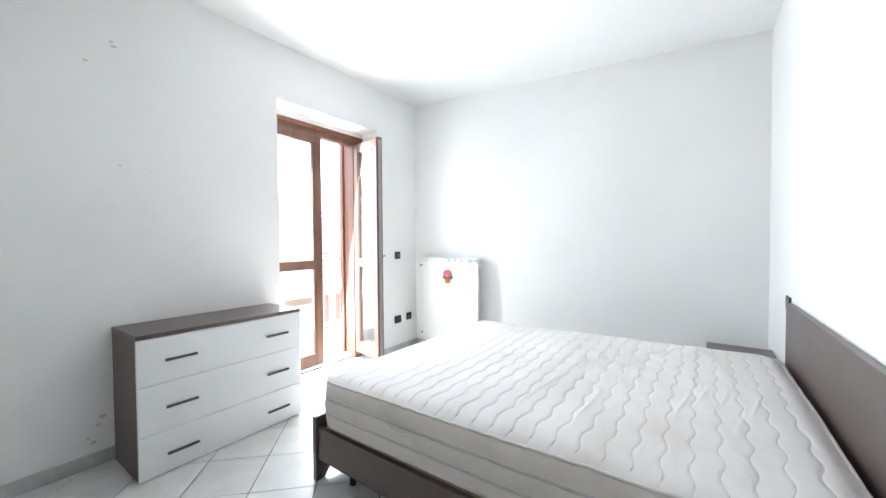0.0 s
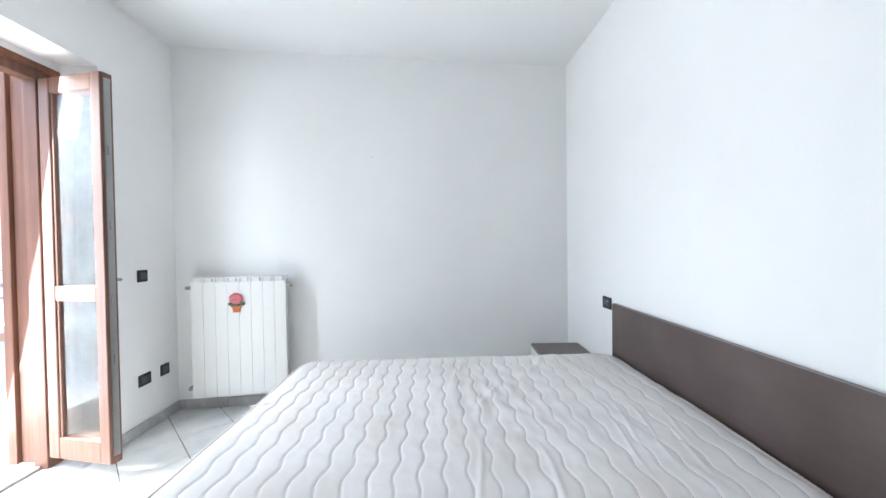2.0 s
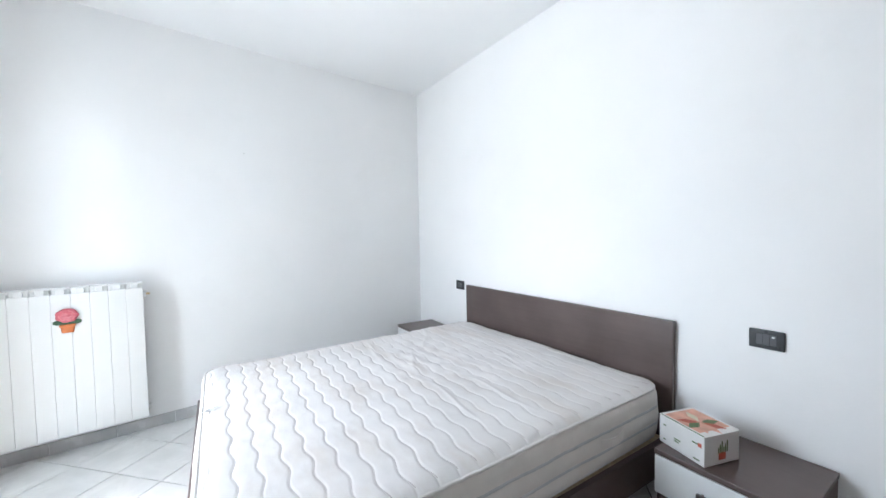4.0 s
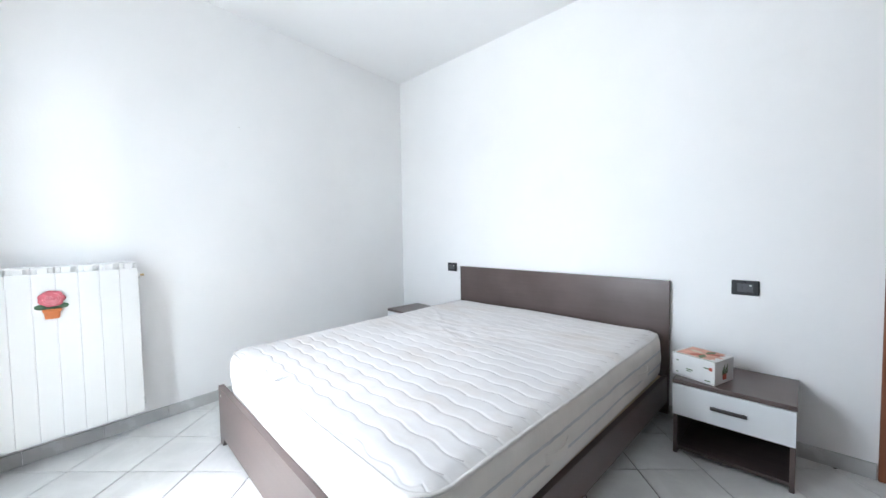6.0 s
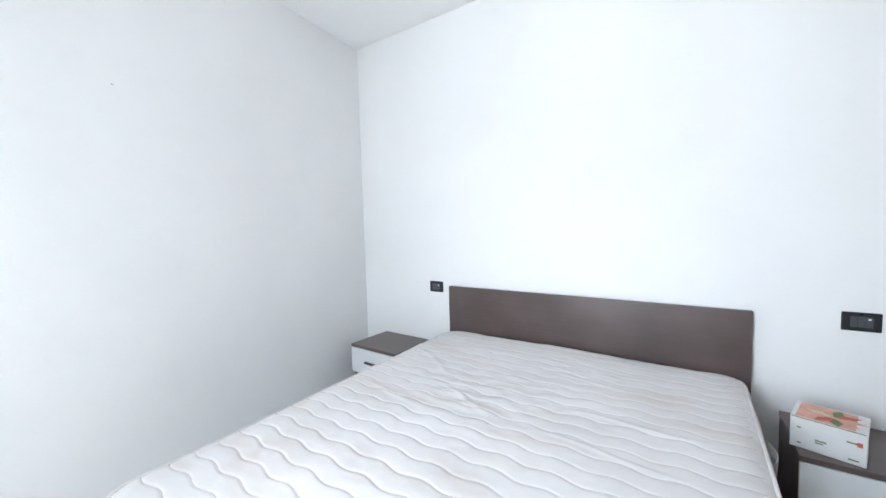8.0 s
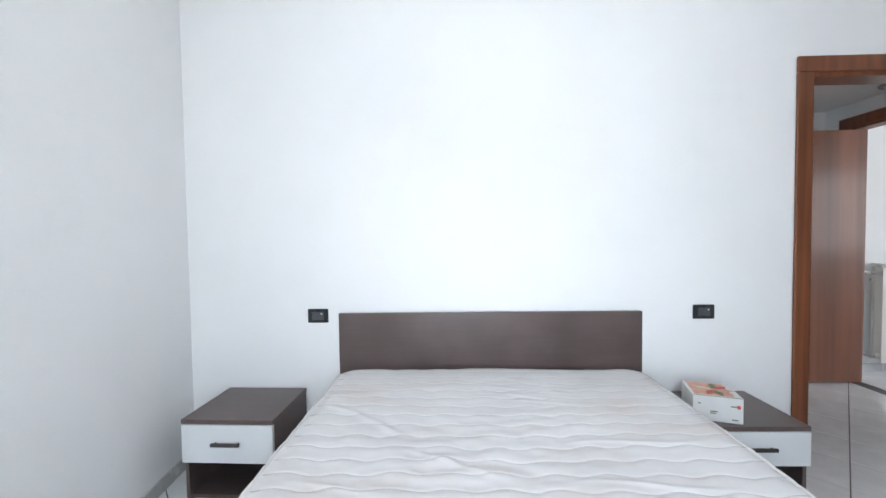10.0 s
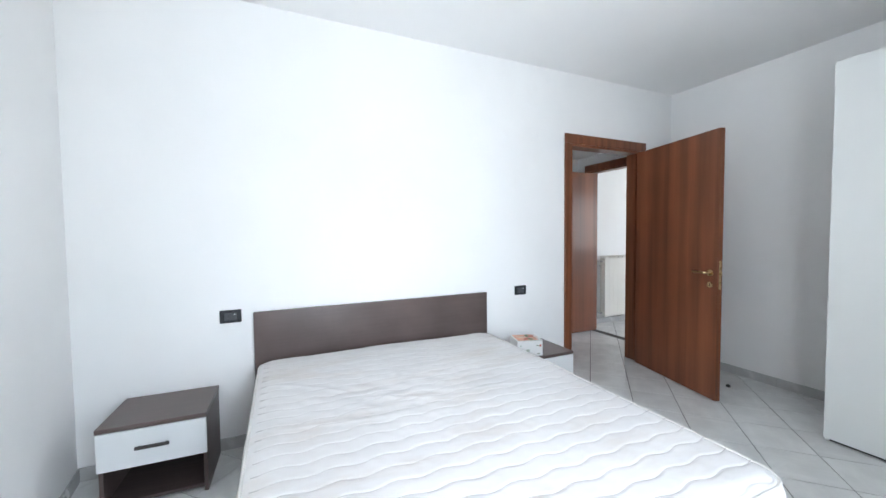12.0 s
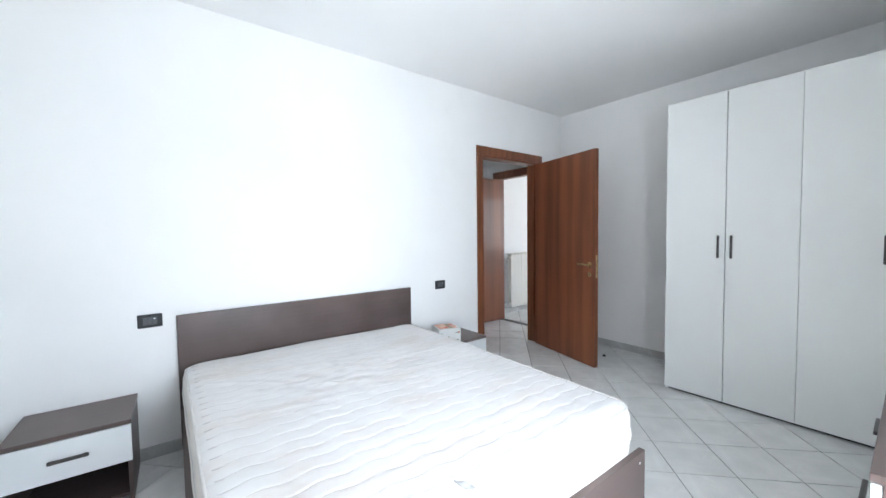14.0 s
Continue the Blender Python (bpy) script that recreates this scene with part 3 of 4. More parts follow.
    # stitched seams along the bottoms of the quilting
    for n in range(math.ceil((x0 + 0.06) / 0.0752), math.floor((x1 - 0.05) / 0.0752) + 1):
        bm = bmesh.new()
        rings = []
        for j in range(141):
            y = y0 + 0.045 + (y1 - y0 - 0.09) * j / 140
            x = n * 0.0752
            for _ in range(6):
                x = n * 0.0752 - wave(x, y)
            x = min(max(x, x0 + 0.045), x1 - 0.035)
            z = top_z(x, y)
            rings.append([bm.verts.new((*skew(x + o, y), z + h)) for o, h in ((-0.0015, -0.001), (0.0015, -0.001), (0.001, 0.0008), (-0.001, 0.0008))])
        for p, q in zip(rings, rings[1:]):
            for k in range(4):
                bm.faces.new((p[k], p[(k + 1) % 4], q[(k + 1) % 4], q[k]))
        bm.faces.new(rings[0][::-1])
        bm.faces.new(rings[-1])
        part("stitching", bm, stitch_mat, top)
    # side border, bulging between seams
    c = Vector(((x0 + x1) / 2, (y0 + y1) / 2, 0))
    step = 3
    loop = rim[::step]
    levels = 13
    rings = []
    for k in range(levels):
        f = k / (levels - 1)
        ring = []
        for q, p in enumerate(loop):
            n = Vector((p.x - c.x, p.y - c.y, 0))
            sx = 1 if p.x > c.x else -1
            onx = min(abs(p.x - x0), abs(p.x - x1)) < min(abs(p.y - y0), abs(p.y - y1))
            d = Vector((sx, 0, 0)) if onx else Vector((0, 1 if p.y > c.y else -1, 0))
            bulge = 0.006 + 0.012 * math.sin(math.pi * f) + 0.004 * abs(math.sin(math.pi * f * 3)) + 0.005 * noise.noise((p.x * 6, p.y * 6, f * 3))
            if k in (0, levels - 1):
                bulge = 0.0
            z = p.z * f + zb * (1 - f)
            v = p + d * bulge
            ring.append((v.x, v.y, z))
        rings.append(ring)
    bm = bmesh.new()
    vr = [[bm.verts.new(v) for v in ring] for ring in rings]
    L = len(loop)
    for k in range(levels - 1):
        for i in range(L):
            bm.faces.new((vr[k][i], vr[k][(i + 1) % L], vr[k + 1][(i + 1) % L], vr[k + 1][i]))
    bm.faces.new(vr[0][::-1])
    part("side_border", bm, fabric_side, m, "off-white border fabric with faint stains", smooth=True)
    part("piping", tube([(p.x, p.y, p.z + 0.001) for p in loop], 0.0065, 8, True), piping_mat, m, "pale edge piping", True)
    part("piping", tube([(p.x, p.y, zb + 0.004) for p in loop], 0.0065, 8, True), piping_mat, m, "pale edge piping", True)
    for k in (4, 8):
        lo, hi = rings[k], rings[k]
        bm = bmesh.new()
        out = []
        for (x, y, z) in lo:
            onx = min(abs(x - x0), abs(x - x1)) < min(abs(y - y0), abs(y - y1))
            d = Vector(((1 if x > c.x else -1), 0, 0)) if onx else Vector((0, 1 if y > c.y else -1, 0))
            out.append([bm.verts.new(Vector((x, y, z + s)) + d * o) for s, o in ((-0.0065, 0.0), (-0.0045, 0.0025), (0.0045, 0.0025), (0.0065, 0.0))])
        for i in range(L):
            a, b2 = out[i], out[(i + 1) % L]
            for j in range(3):
                bm.faces.new((a[j], b2[j], b2[j + 1], a[j + 1]))
        part("band", bm, band_mat, m, "woven grey band", True)
    for x in (-1.44, -0.54):
        bm = bmesh.new()
        pts = [(x - 0.075 + 0.15 * t / 10, y0 - 0.020 - 0.016 * math.sin(math.pi * t / 10), 0.40) for t in range(11)]
        a = [[bm.verts.new((p[0], p[1] + o, p[2] + 0.03 + s)) for s, o in ((-0.018, 0), (0.018, 0), (0.018, 0.003), (-0.018, 0.003))] for p in pts]
        for i in range(10):
            for j in range(4):
                bm.faces.new((a[i][j], a[i + 1][j], a[i + 1][(j + 1) % 4], a[i][(j + 1) % 4]))
        part("handle", bm, fabric_side, m, "cloth carrying handle")
    # small sewn label on the top near the foot
    bm = bmesh.new()
    rows = []
    for i in range(7):
        rows.append([bm.verts.new((-1.985 + 0.045 * j / 6 + 0.006 * i, -1.565 + 0.035 * i / 6, top_z(-1.985 + 0.045 * j / 6 + 0.006 * i, -1.565 + 0.035 * i / 6) + 0.004 + 0.0012 * math.sin(1.3 * i + 0.8 * j))) for j in range(7)])
    for i in range(6):
        for j in range(6):
            bm.faces.new((rows[i][j], rows[i + 1][j], rows[i + 1][j + 1], rows[i][j + 1]))
    bmesh.ops.solidify(bm, geom=bm.faces[:], thickness=0.001)
    bmesh.ops.recalc_face_normals(bm, faces=bm.faces[:])
    part("label_tag", bm, cap_mat, m, "crumpled white sewn-in label", True)


bed()
mattress()


# ---- nightstands ----
def nightstand(name_label, x, y0, y1, top, turn=0.0):
    c = Matrix.Translation((-0.012, (y0 + y1) / 2, 0))
    n = thing("nightstand", name_label, "nightstand", c @ pose(0, 0, 0, 0, 0, turn) @ c.inverted(), "nightstands")
    f, bk = x, -0.012
    part("top_panel", box(f, bk, y0, y1, top - 0.022, top, 0.002), wenge, n)
    part("side_panel", box(f + 0.018, bk, y0 + 0.003, y0 + 0.021, 0.0, top - 0.022, 0.001), wenge_v, n)
    part("side_panel", box(f + 0.018, bk, y1 - 0.021, y1 - 0.003, 0.0, top - 0.022, 0.001), wenge_v, n)
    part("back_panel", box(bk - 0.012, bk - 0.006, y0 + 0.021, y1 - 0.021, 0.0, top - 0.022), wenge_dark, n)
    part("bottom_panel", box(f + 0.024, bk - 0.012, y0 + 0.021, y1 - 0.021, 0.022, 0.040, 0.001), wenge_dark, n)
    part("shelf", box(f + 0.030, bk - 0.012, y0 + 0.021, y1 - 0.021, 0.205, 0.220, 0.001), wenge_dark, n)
    d = part("drawer", box(f - 0.001, f + 0.017, y0 + 0.002, y1 - 0.002, 0.212, top - 0.025, 0.0015), white_lam, n, "white laminate drawer front")
    c, z = (y0 + y1) / 2, (0.212 + top - 0.025) / 2
    part("handle", box(f - 0.024, f - 0.012, c - 0.070, c + 0.070, z - 0.003, z + 0.013, 0.003), handle_mat, d, "dark bar handle")
    for s in (-0.055, 0.055):
        part("handle_post", cyl((f - 0.014, c + s, z + 0.005), (f, c + s, z + 0.005), 0.005), handle_mat, d)


nightstand("dark wenge nightstand with a white drawer and open niche", -0.390, -0.676, -0.224, 0.421, -1.6)
nightstand("dark wenge nightstand with white drawer and a printed box on it", -0.404, -3.138, -2.672, 0.394)


def gift_box():
    g = thing("cardboard_box", "white printed cardboard box with red flower pictures", "box", pose(-0.272, -2.778, 0.3945, 0, 0, -106.9))
    L, D, Hh = 0.200, 0.180, 0.118
    part("body", box(-L / 2, L / 2, -D / 2, D / 2, 0, Hh - 0.002, 0.002), card_mat, g)
    lid = part("lid", box(-L / 2 - 0.001, L / 2 + 0.001, -D / 2 - 0.001, D / 2 + 0.001, Hh - 0.002, Hh, 0.0008), card_mat, g, "pale lid printed with red flowers")
    for a in range(9):
        t = a * 0.7
        bm = bmesh.new()
        p = [(0.006, 0), (0.04, 0.018), (0.080, 0), (0.04, -0.018)]
        rot = Matrix.Rotation(t, 2)
        v = []
        for q in p:
            w2 = rot @ Vector(q)
            v.append((max(-L / 2, min(L / 2, w2.x * 1.15 + 0.01)), max(-D / 2, min(D / 2, w2.y))))
        part("petal_print", prism(v, Hh, Hh + 0.0006), (print_salmon, print_red, print_green, print_salmon, print_cream)[a % 5], lid)
    part("picture_print", box(-L / 2 + 0.012, L / 2 - 0.030, -D / 2 + 0.014, D / 2 - 0.010, Hh - 0.0002, Hh + 0.0003), print_salmon, lid, "faded salmon picture")
    part("frame_print", box(-L / 2 + 0.004, L / 2 - 0.004, -D / 2, -D / 2 + 0.006, Hh, Hh + 0.0005), print_green, lid)
    # printed plant on the short end, small marks on the long side
    part("pot_print", prism([(L / 2 + 0.0005, -0.018), (L / 2 + 0.0012, -0.018), (L / 2 + 0.0012, 0.018), (L / 2 + 0.0005, 0.018)], 0.018, 0.045), print_red, g)
    for k in range(6):
        y = -0.022 + 0.009 * k
        part("leaf_print", prism([(L / 2 + 0.0005, y), (L / 2 + 0.0012, y), (L / 2 + 0.0012, y + 0.006), (L / 2 + 0.0005, y + 0.006)], 0.045, 0.066 + 0.012 * (k % 3)), print_green, g)
    for u, z, w2 in ((-0.08, 0.018, 0.012), (-0.08, 0.078, 0.012), (0.055, 0.014, 0.026), (0.05, 0.076, 0.026), (-0.03, 0.045, 0.03), (-0.03, 0.036, 0.022)):
        part("text_bar", box(u, u + w2, -D / 2 - 0.0012, -D / 2 - 0.0004, z, z + 0.005), print_green, g)
    part("seal_print", box(0.075, 0.089, -D / 2 - 0.0014, -D / 2 - 0.0004, 0.070, 0.086), print_red, g)


gift_box()


# ---- dresser ----
def dresser():
    d = thing("dresser", "dark wenge dresser with three white drawers and bar handles", "dresser")
    f, bk, y0, y1, top = -2.735, W + 0.012, -3.060, -2.142, 0.748
    part("top_panel", box(bk, f + 0.002, y0, y1, top - 0.022, top, 0.002), wenge, d)
    part("side_panel", box(bk, f - 0.02, y0 + 0.002, y0 + 0.022, 0.0, top - 0.022, 0.001), wenge_v, d)
    part("side_panel", box(bk, f - 0.02, y1 - 0.022, y1 - 0.002, 0.0, top - 0.022, 0.001), wenge_v, d)
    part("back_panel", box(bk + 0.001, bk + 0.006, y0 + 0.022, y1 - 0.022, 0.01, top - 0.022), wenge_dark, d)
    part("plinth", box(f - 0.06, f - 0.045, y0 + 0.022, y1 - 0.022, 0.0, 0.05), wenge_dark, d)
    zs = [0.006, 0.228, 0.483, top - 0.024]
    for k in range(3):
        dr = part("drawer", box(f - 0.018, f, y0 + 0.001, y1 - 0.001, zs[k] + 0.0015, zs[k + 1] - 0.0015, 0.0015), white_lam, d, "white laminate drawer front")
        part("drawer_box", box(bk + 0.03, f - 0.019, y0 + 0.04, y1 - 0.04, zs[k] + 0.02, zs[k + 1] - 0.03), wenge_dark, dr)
        z = (0.110, 0.357, 0.604)[k]
        for yy in (y0 + 0.191, y1 - 0.180):
            part("handle", box(f + 0.014, f + 0.026, yy - 0.075, yy + 0.075, z - 0.007, z + 0.007, 0.003), handle_mat, dr, "dark bar handle")


dresser()


# ---- wardrobe ----
def wardrobe():
    w = thing("wardrobe", "tall white four-door wardrobe with dark bar handles", "wardrobe")
    f, bk, top = -4.145, S + 0.02, 2.348
    x1, dw, n = -1.509, 0.402, 4
    x0 = x1 - dw * n
    part("side_panel", box(x1 - 0.020, x1 - 0.001, bk, f - 0.021, 0.0, top, 0.001), grey_lam, w)
    part("side_panel", box(x0, x0 + 0.020, bk, f - 0.021, 0.0, top, 0.001), grey_lam, w)
    part("top_panel", box(x0 + 0.020, x1 - 0.020, bk, f - 0.021, top - 0.022, top), grey_lam, w)
    part("bottom_panel", box(x0 + 0.020, x1 - 0.020, bk, f - 0.03, 0.04, 0.06), grey_lam, w)
    part("back_panel", box(x0 + 0.020, x1 - 0.020, bk, bk + 0.005, 0.06, top - 0.022), grey_lam, w)
    # plinth coloured near black to draw the shadow line under the doors
    part("plinth", box(x0 + 0.020, x1 - 0.020, f - 0.045, f - 0.030, 0.0, 0.04), rubber, w)
    for k in range(n):
        a = x1 - dw * (k + 1)
        g0, g1 = (0.0028 if k == 0 else 0.0011), (0.0028 if k == 1 else 0.0011)
        dr = part("door", box(a + g0, a + dw - g1, f - 0.019, f, 0.020, top - 0.002, 0.0015), grey_lam, w, "white laminate door panel")
        hx = a + 0.040 if k % 2 == 0 else a + dw - 0.040
        part("handle", box(hx - 0.007, hx + 0.007, f + 0.016, f + 0.028, 1.115, 1.285, 0.003), handle_mat, dr, "dark bar handle")
        for z in (1.13, 1.27):
            part("handle_post", cyl((hx, f - 0.001, z), (hx, f + 0.018, z), 0.005), handle_mat, dr)


wardrobe()


# ---- radiators ----
def radiator(label, n, height, mat, m):
    """Aluminium column radiator: local x along the wall, front towards -y, wall at y = 0."""
    r = thing("radiator", label, "radiator", m, "radiators")
    pitch, fy = 0.0835, -0.135
    bm = bmesh.new()
    box(0.0003, pitch - 0.0003, fy, fy + 0.012, 0.0, height - 0.034, 0.002, 2, bm)
    box(pitch / 2 - 0.012, pitch / 2 + 0.012, fy + 0.010, -0.045, 0.02, height - 0.03, 0.002, 1, bm)
    box(0.006, pitch - 0.006, -0.047, -0.040, 0.02, height - 0.03, 0.002, 1, bm)
    # bridging cap with slots
    box(0.0005, pitch - 0.0005, fy + 0.012, -0.040, height - 0.011, height, 0.003, 2, bm)
    box(pitch / 2 - 0.019, pitch / 2 + 0.019, fy + 0.003, fy + 0.034, height - 0.040, height - 0.004, 0.004, 2, bm)
    box(0.004, pitch - 0.004, fy + 0.018, fy + 0.026, height - 0.045, height - 0.008, 0.002, 1, bm)
    for z in (0.05, height - 0.08):
        cyl((0, -0.09, z), (pitch, -0.09, z), 0.024, 14, bm=bm)
    me = mesh_of(bm, "section", mat)
    for k in range(n):
        o = new("section", me)
        o.parent = r
        o.matrix_basis = pose(k * pitch, 0, 0)
    z = height - 0.08
    for x, s in ((0, -1), (n * pitch, 1)):
        part("end_plug", cyl((x, -0.09, z), (x + s * 0.014, -0.09, z), 0.020, 14), mat, r)
        part("end_plug", cyl((x, -0.09, 0.05), (x + s * 0.014, -0.09, 0.05), 0.020, 14), mat, r)
    part("valve", cyl((-0.014, -0.09, z), (-0.055, -0.09, z), 0.011, 12), steel, r)
    part("valve_knob", cyl((-0.055, -0.09, z), (-0.055, -0.045, z), 0.014, 12), cap_mat, r)
    part("air_valve", cyl((n * pitch + 0.014, -0.09, z), (n * pitch + 0.035, -0.09, z), 0.007, 10), brass, r)
    part("lock_shield", cyl((-0.014, -0.09, 0.05), (-0.045, -0.09, 0.05), 0.015, 12), steel, r)
    part("pipe", tube([(-0.04, -0.09, 0.05), (-0.05, -0.07, 0.05), (-0.052, -0.004, 0.05)], 0.008), steel, r)
    part("pipe", tube([(-0.055, -0.06, z), (-0.055, -0.004, z)], 0.008), steel, r)
    for x in (0.5 * pitch, (n - 0.5) * pitch):
        part("bracket", box(x - 0.01, x + 0.01, -0.045, -0.002, height - 0.16, height - 0.14), steel, r)
    return r


ANG = math.degrees(math.atan(SLOPE))
radiator("white aluminium radiator with a rose ornament under its top", 8, 0.885, rad_mat, pose(-2.970, north(-2.970) - 0.002, 0.135, 0, 0, ANG))
radiator("cream aluminium radiator in the room past the hall", 9, 0.87, rad_old, pose(HALL_E, -5.25, 0.12, 0, 0, -90))


def rose():
    g = thing("rose_ornament", "small pink rose in terracotta pot ornament stuck on radiator", "ornament", pose(-2.640, north(-2.640) - 0.1385, 0.815, 0, 0, ANG))
    fl = part("flower", ball((0, -0.008, 0.044), 0.048, 1, 0.22, 0.86), rose_mat, g, "pink rose bloom", True)
    for k in range(7):
        a = k * 2 * math.pi / 7
        part("petal", ball((0.030 * math.cos(a), -0.014, 0.044 + 0.025 * math.sin(a)), 0.020, 1.1, 0.35, 0.9, u=12, v=8), rose_mat, fl, smooth=True)
    for rr in (0.008, 0.016, 0.024, 0.033):
        part("petal_fold", tube([(rr * math.cos(rr * 90 + t * 0.52), -0.0235 + rr * 0.14, 0.044 + rr * 0.88 * math.sin(rr * 90 + t * 0.52)) for t in range(10)], 0.0026, 6), rose_light, fl, "paler petal rim")
    for s in (-1, 1):
        part("leaf", ball((s * 0.040, -0.004, 0.004), 0.022, 1, 0.25, 0.62, u=12, v=8), leaf_mat, g, "green leaf", True)
    part("leaf", ball((0, -0.005, -0.004), 0.030, 1, 0.22, 0.35, u=12, v=8), leaf_mat, g, "green leaf", True)
    bm = cyl((0, 0, -0.058), (0, 0, -0.012), 0.026, 20, 0.032)
    for v in bm.verts:
        v.co.y = v.co.y * 0.4 - 0.004
    pot = part("pot", bm, pot_mat, g, "terracotta coloured pot", False)
    part("pot_rim", box(-0.035, 0.035, -0.019, 0.0, -0.022, -0.008, 0.004), pot_mat, pot)


rose()


# ---- switches and sockets ----
def plate(label, category, m, w=0.118, h=0.080, mods=3):
    """Local: face towards -y, centred."""
    s = thing("switch_plate" if category == "switch" else "socket_plate", label, category, m, "wall plates")
    part("cover", box(-w / 2, w / 2, -0.010, -0.0005, -h / 2, h / 2, 0.005, 3), plate_mat, s)
    k = 0.0225
    for i in range(mods):
        x = (i - (mods - 1) / 2) * k
        mo = part("module", box(x - k / 2 + 0.0006, x + k / 2 - 0.0006, -0.0125, -0.0095, -0.0225, 0.0225, 0.0012), module_mat, s)
        if category == "socket":
            for z in (-0.011, 0, 0.011):
                part("hole", cyl((x, -0.0132, z), (x, -0.0124, z), 0.0024, 10), rubber, mo)
    if category == "switch" and mods > 2:
        part("window_led", box(-k * 0.2 + k, k * 0.2 + k, -0.0132, -0.0124, 0.010, 0.016), cap_mat, s)


plate("anthracite wall switch plate beside the headboard and corner nightstand", "switch", pose(0, -0.749, 0.834, 0, 0, -90))
plate("anthracite switch plate above the nightstand near the door", "switch", pose(0, -2.920, 0.839, 0, 0, -90), 0.118)
plate("anthracite switch plate beside the balcony door", "switch", pose(W, -0.672, 1.056, 0, 0, 90), 0.085, 0.080, 2)
plate("anthracite low wall socket plate beside the balcony door", "socket", pose(W, -0.675, 0.355, 0, 0, 90), 0.105, 0.080, 3)
plate("anthracite low wall socket plate near the corner", "socket", pose(W, -0.491, 0.361, 0, 0, 90), 0.085, 0.080, 2)


def hall_lamp():
    l = thing("ceiling_spotlight", "small round white ceiling spotlight, unlit", "ceiling light", pose(0.69, -4.745, HALL_TOP))
    part("ring", cyl((0, 0, -0.014), (0, 0, 0), 0.085, 28, 0.092), steel, l)
    part("reflector", cyl((0, 0, -0.040), (0, 0, -0.013), 0.040, 24, 0.062), cap_mat, l)


hall_lamp()


def door_stop():
    d = thing("door_stop", "small dark rubber door stop on the floor", "door stop", pose(-0.785, -4.50, 0.001))
    part("base", cyl((0, 0, 0), (0, 0, 0.012), 0.018, 18, 0.015), rubber, d)
    part("cap", ball((0, 0, 0.012), 0.013, 1, 1, 0.7), rubber, d, smooth=True)


door_stop()

# scuffs and filled nail holes on the plaster
def wall_mark(label, loc, r, m):
    bm = bmesh.new()
    pts = []
    for k in range(11):
        a = 2 * math.pi * k / 11
        q = r * (0.7 + 0.5 * noise.noise((math.cos(a) * 2 + loc[1] * 9, math.sin(a) * 2, loc[2] * 5)))
        pts.append((q * math.cos(a) * 1.6, q * math.sin(a)))
    o = tagged(part("wall_scuff", prism(pts, 0.0004, 0.0010, bm), scuff_mat), label, "scuff mark", "wall scuffs")
    o.matrix_basis = Matrix.Translation(loc) @ m


scuff_mat = material("scuff", (0.66, 0.64, 0.60), 0.9, var=0.2, scale=60)
EAST_FACE = pose(0, 0, 0, 90, 0, 90)
for y, z, r in ((-3.009, 2.313, 0.012), (-3.020, 2.335, 0.009), (-3.131, 2.193, 0.009), (-2.999, 1.654, 0.006), (-2.86, 1.64, 0.004)):
    wall_mark("small grey chip in the white plaster", (W, y, z), r, EAST_FACE)
for y, z, r in ((-3.105, 0.26, 0.014), (-3.120, 0.22, 0.010), (-3.145, 0.13, 0.013), (-3.165, 0.16, 0.008)):
    wall_mark("grey rubbed scuff on the plaster beside the dresser", (W, y, z), r, EAST_FACE)
wall_mark("tiny nail hole in the white plaster", (-1.658, north(-1.658), 1.955), 0.005, pose(0, 0, 0, 90, 0, ANG))

# ---- skirting tiles ----
def skirting(name, label, a, b):
    """A run of skirting tiles from a to b; the room lies to its left."""
    s = thing(name, label, "skirting", kind="structure")
    a, b = Vector((*a, 0)), Vector((*b, 0))
    d = (b - a).normalized()
    ang = math.degrees(math.atan2(d.y, d.x))
    length = (b - a).length
    step, k = 0.311, 0
    shared = mesh_of(box(0.001, step - 0.0015, 0.0006, 0.0105, 0.0, 0.074, 0.0015, 1), "skirting_tile", skirt_mat)
    while k * step < length - 0.01:
        w = min(step, length - k * step)
        me = shared if w > step - 0.002 else mesh_of(box(0.001, w - 0.0015, 0.0006, 0.0105, 0.0, 0.074, 0.0015, 1), "skirting_tile", skirt_mat)
        o = new("skirting_tile", me)
        o.parent = s
        p = a + d * (k * step)
        o.matrix_basis = pose(p.x, p.y, 0, 0, 0, ang)
        k += 1


def skirt_runs():
    lab = "grey-white ceramic skirting tiles along the wall foot"
    skirting("baseboard_north", lab, (0, 0), (W, north(W)))
    skirting("baseboard_west_a", lab, (W, north(W)), (W, BAL_N))
    skirting("baseboard_west_b", lab, (W, BAL_S), (W, S))
    skirting("baseboard_south", lab, (W, S), (0, S))
    skirting("baseboard_east_a", lab, (0, S), (0, DOOR_S - 0.075))
    skirting("baseboard_east_b", lab, (0, DOOR_N + 0.075), (0, 0))
    skirting("baseboard_hall", lab, (HALL_E, R2_S), (HALL_E, S - 0.11))


skirt_runs()

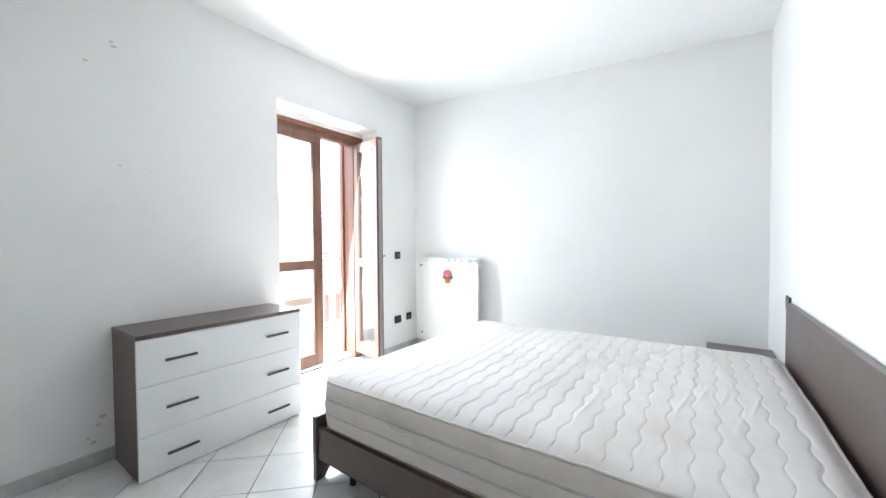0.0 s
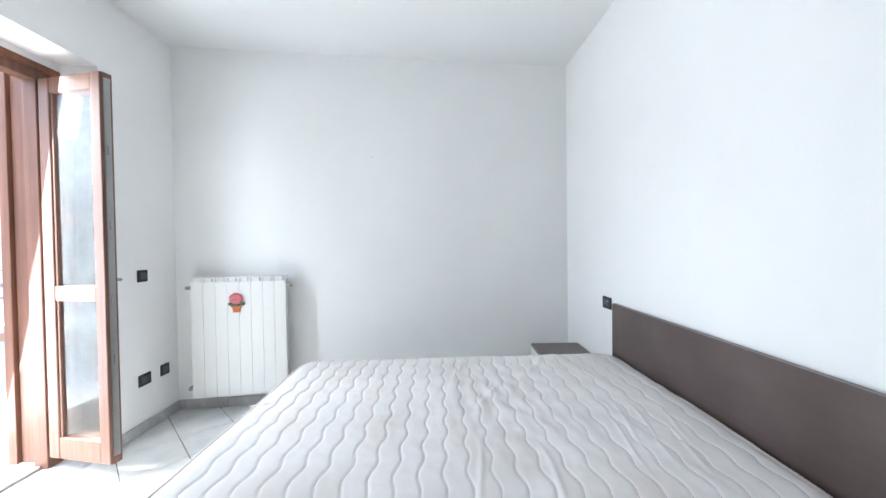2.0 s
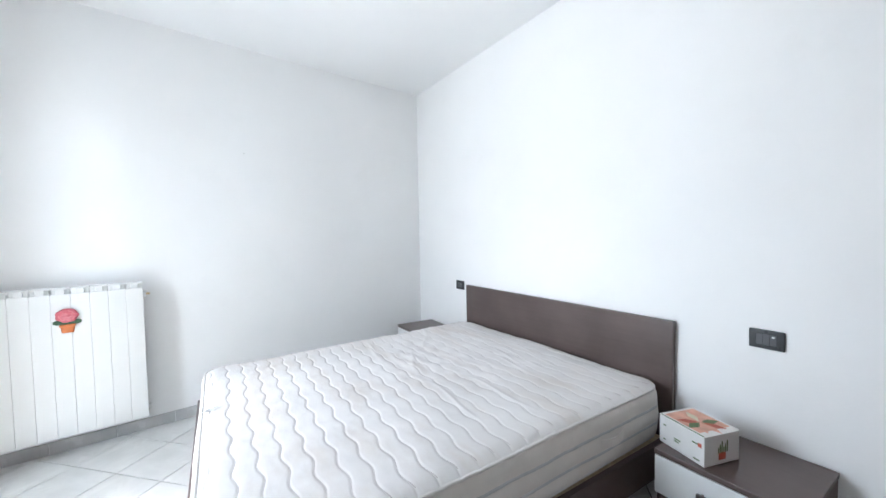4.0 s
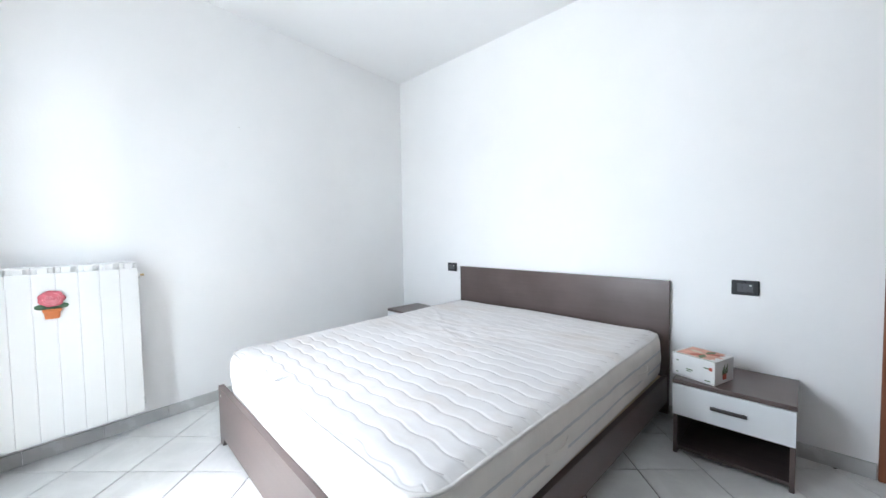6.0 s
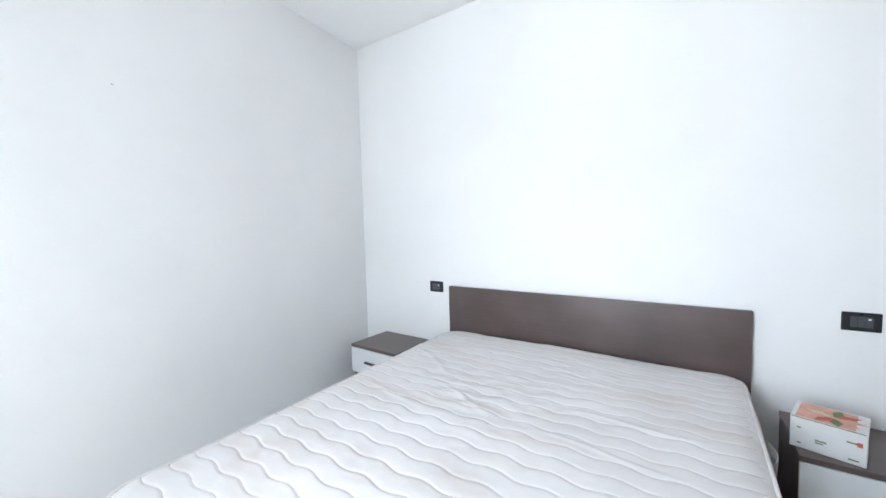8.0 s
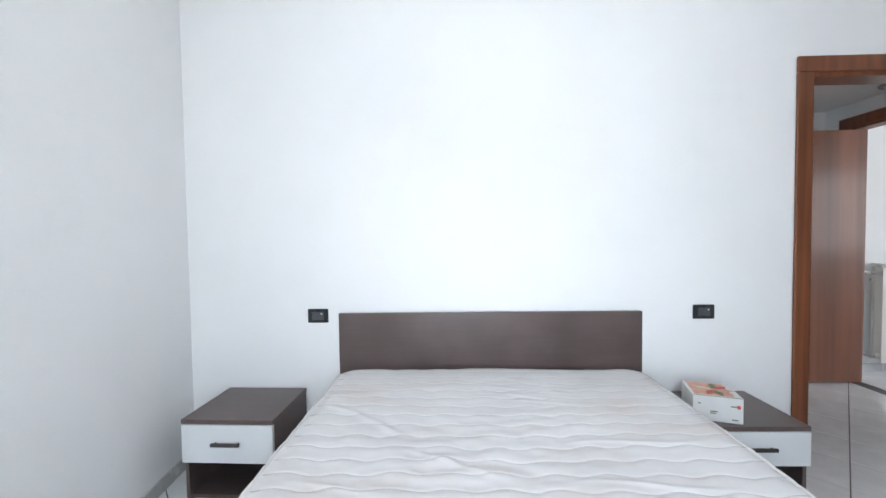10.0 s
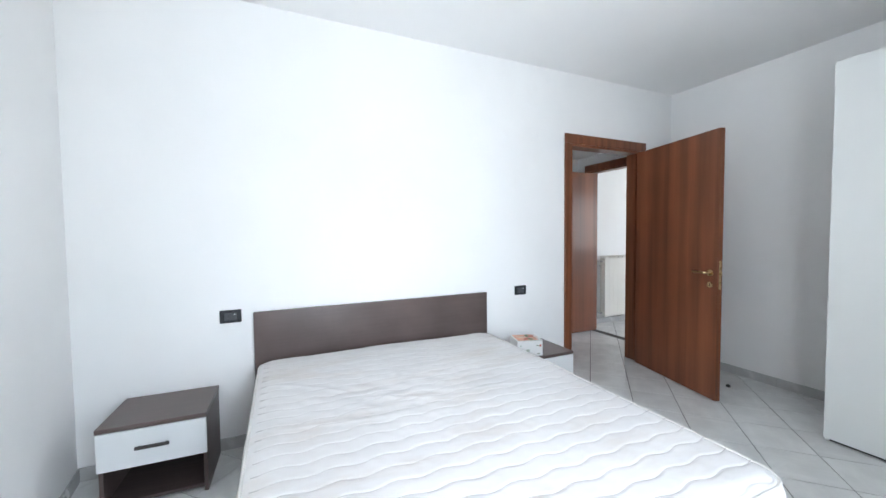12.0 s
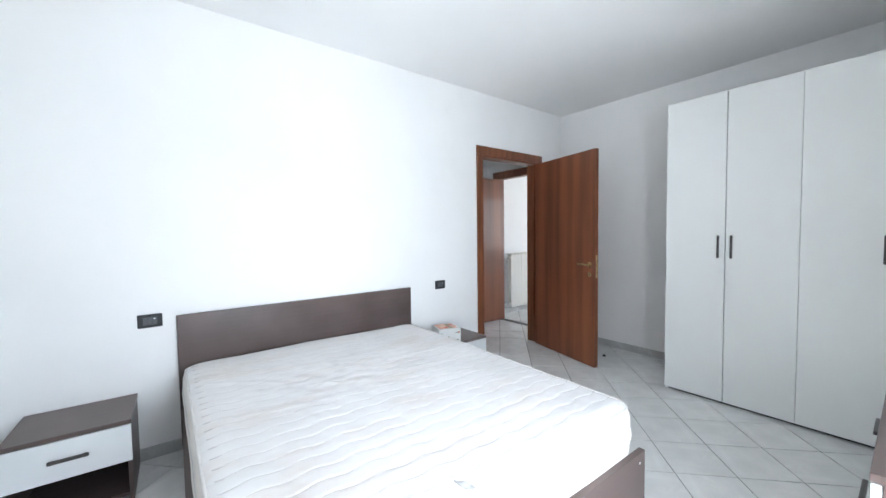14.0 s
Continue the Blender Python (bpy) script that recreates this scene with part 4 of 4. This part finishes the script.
# ---- floor tiles, laid diagonally ----
def clip(poly, edge):
    out = []
    (ax, ay), (bx, by) = edge
    def side(p):
        return (bx - ax) * (p[1] - ay) - (by - ay) * (p[0] - ax)
    for i, p in enumerate(poly):
        q = poly[(i + 1) % len(poly)]
        sp, sq = side(p), side(q)
        if sp >= 0:
            out.append(p)
        if sp * sq < 0:
            t = sp / (sp - sq)
            out.append((p[0] + t * (q[0] - p[0]), p[1] + t * (q[1] - p[1])))
    return out


def area(p):
    return 0.5 * sum(p[i][0] * p[(i + 1) % len(p)][1] - p[(i + 1) % len(p)][0] * p[i][1] for i in range(len(p)))


def floor_tiles():
    base = bpy.data.objects["floor"]
    pitch, gap, turn = 0.3135, 0.0055, radians(45 - 1.2)
    u, v = Vector((math.cos(turn), math.sin(turn))), Vector((-math.sin(turn), math.cos(turn)))
    o = Vector((-1.366, -4.127))
    rooms = ([(W - 0.20, S), (0, S), (0, 0), (W - 0.20, north(W))], [(0.0, S), (HALL_E, S), (HALL_E, -2.6), (0.0, -2.6)], [(-0.4, -6.6), (HALL_E, -6.6), (HALL_E, S - 0.11), (-0.4, S - 0.11)])
    h = (pitch - gap) / 2
    full = mesh_of(prism([(-h, -h), (h, -h), (h, h), (-h, h)], -0.004, 0.0), "tile", tile_mat)
    for i in range(-20, 24):
        for j in range(-22, 24):
            c = o + u * (i + 0.5) * pitch + v * (j + 0.5) * pitch
            corners = [c + u * (a * h) + v * (b * h) for a, b in ((-1, -1), (1, -1), (1, 1), (-1, 1))]
            sq = [(q.x, q.y) for q in corners]
            for room in rooms:
                p = sq
                for k in range(len(room)):
                    p = clip(p, (room[k], room[(k + 1) % len(room)])) if p else p
                if len(p) < 3 or area(p) < 2e-4:
                    continue
                if area(p) > 4 * h * h - 1e-6:
                    t = new("tile", full)
                    t.matrix_basis = Matrix.Translation((c.x, c.y, 0)) @ Matrix.Rotation(turn + (i * 7 + j * 13) % 4 * math.pi / 2, 4, "Z")
                else:
                    t = new("tile", mesh_of(prism([(x - c.x, y - c.y) for x, y in p], -0.004, 0.0), "tile", tile_mat))
                    t.matrix_basis = Matrix.Translation((c.x, c.y, 0))
                t.parent = base


floor_tiles()
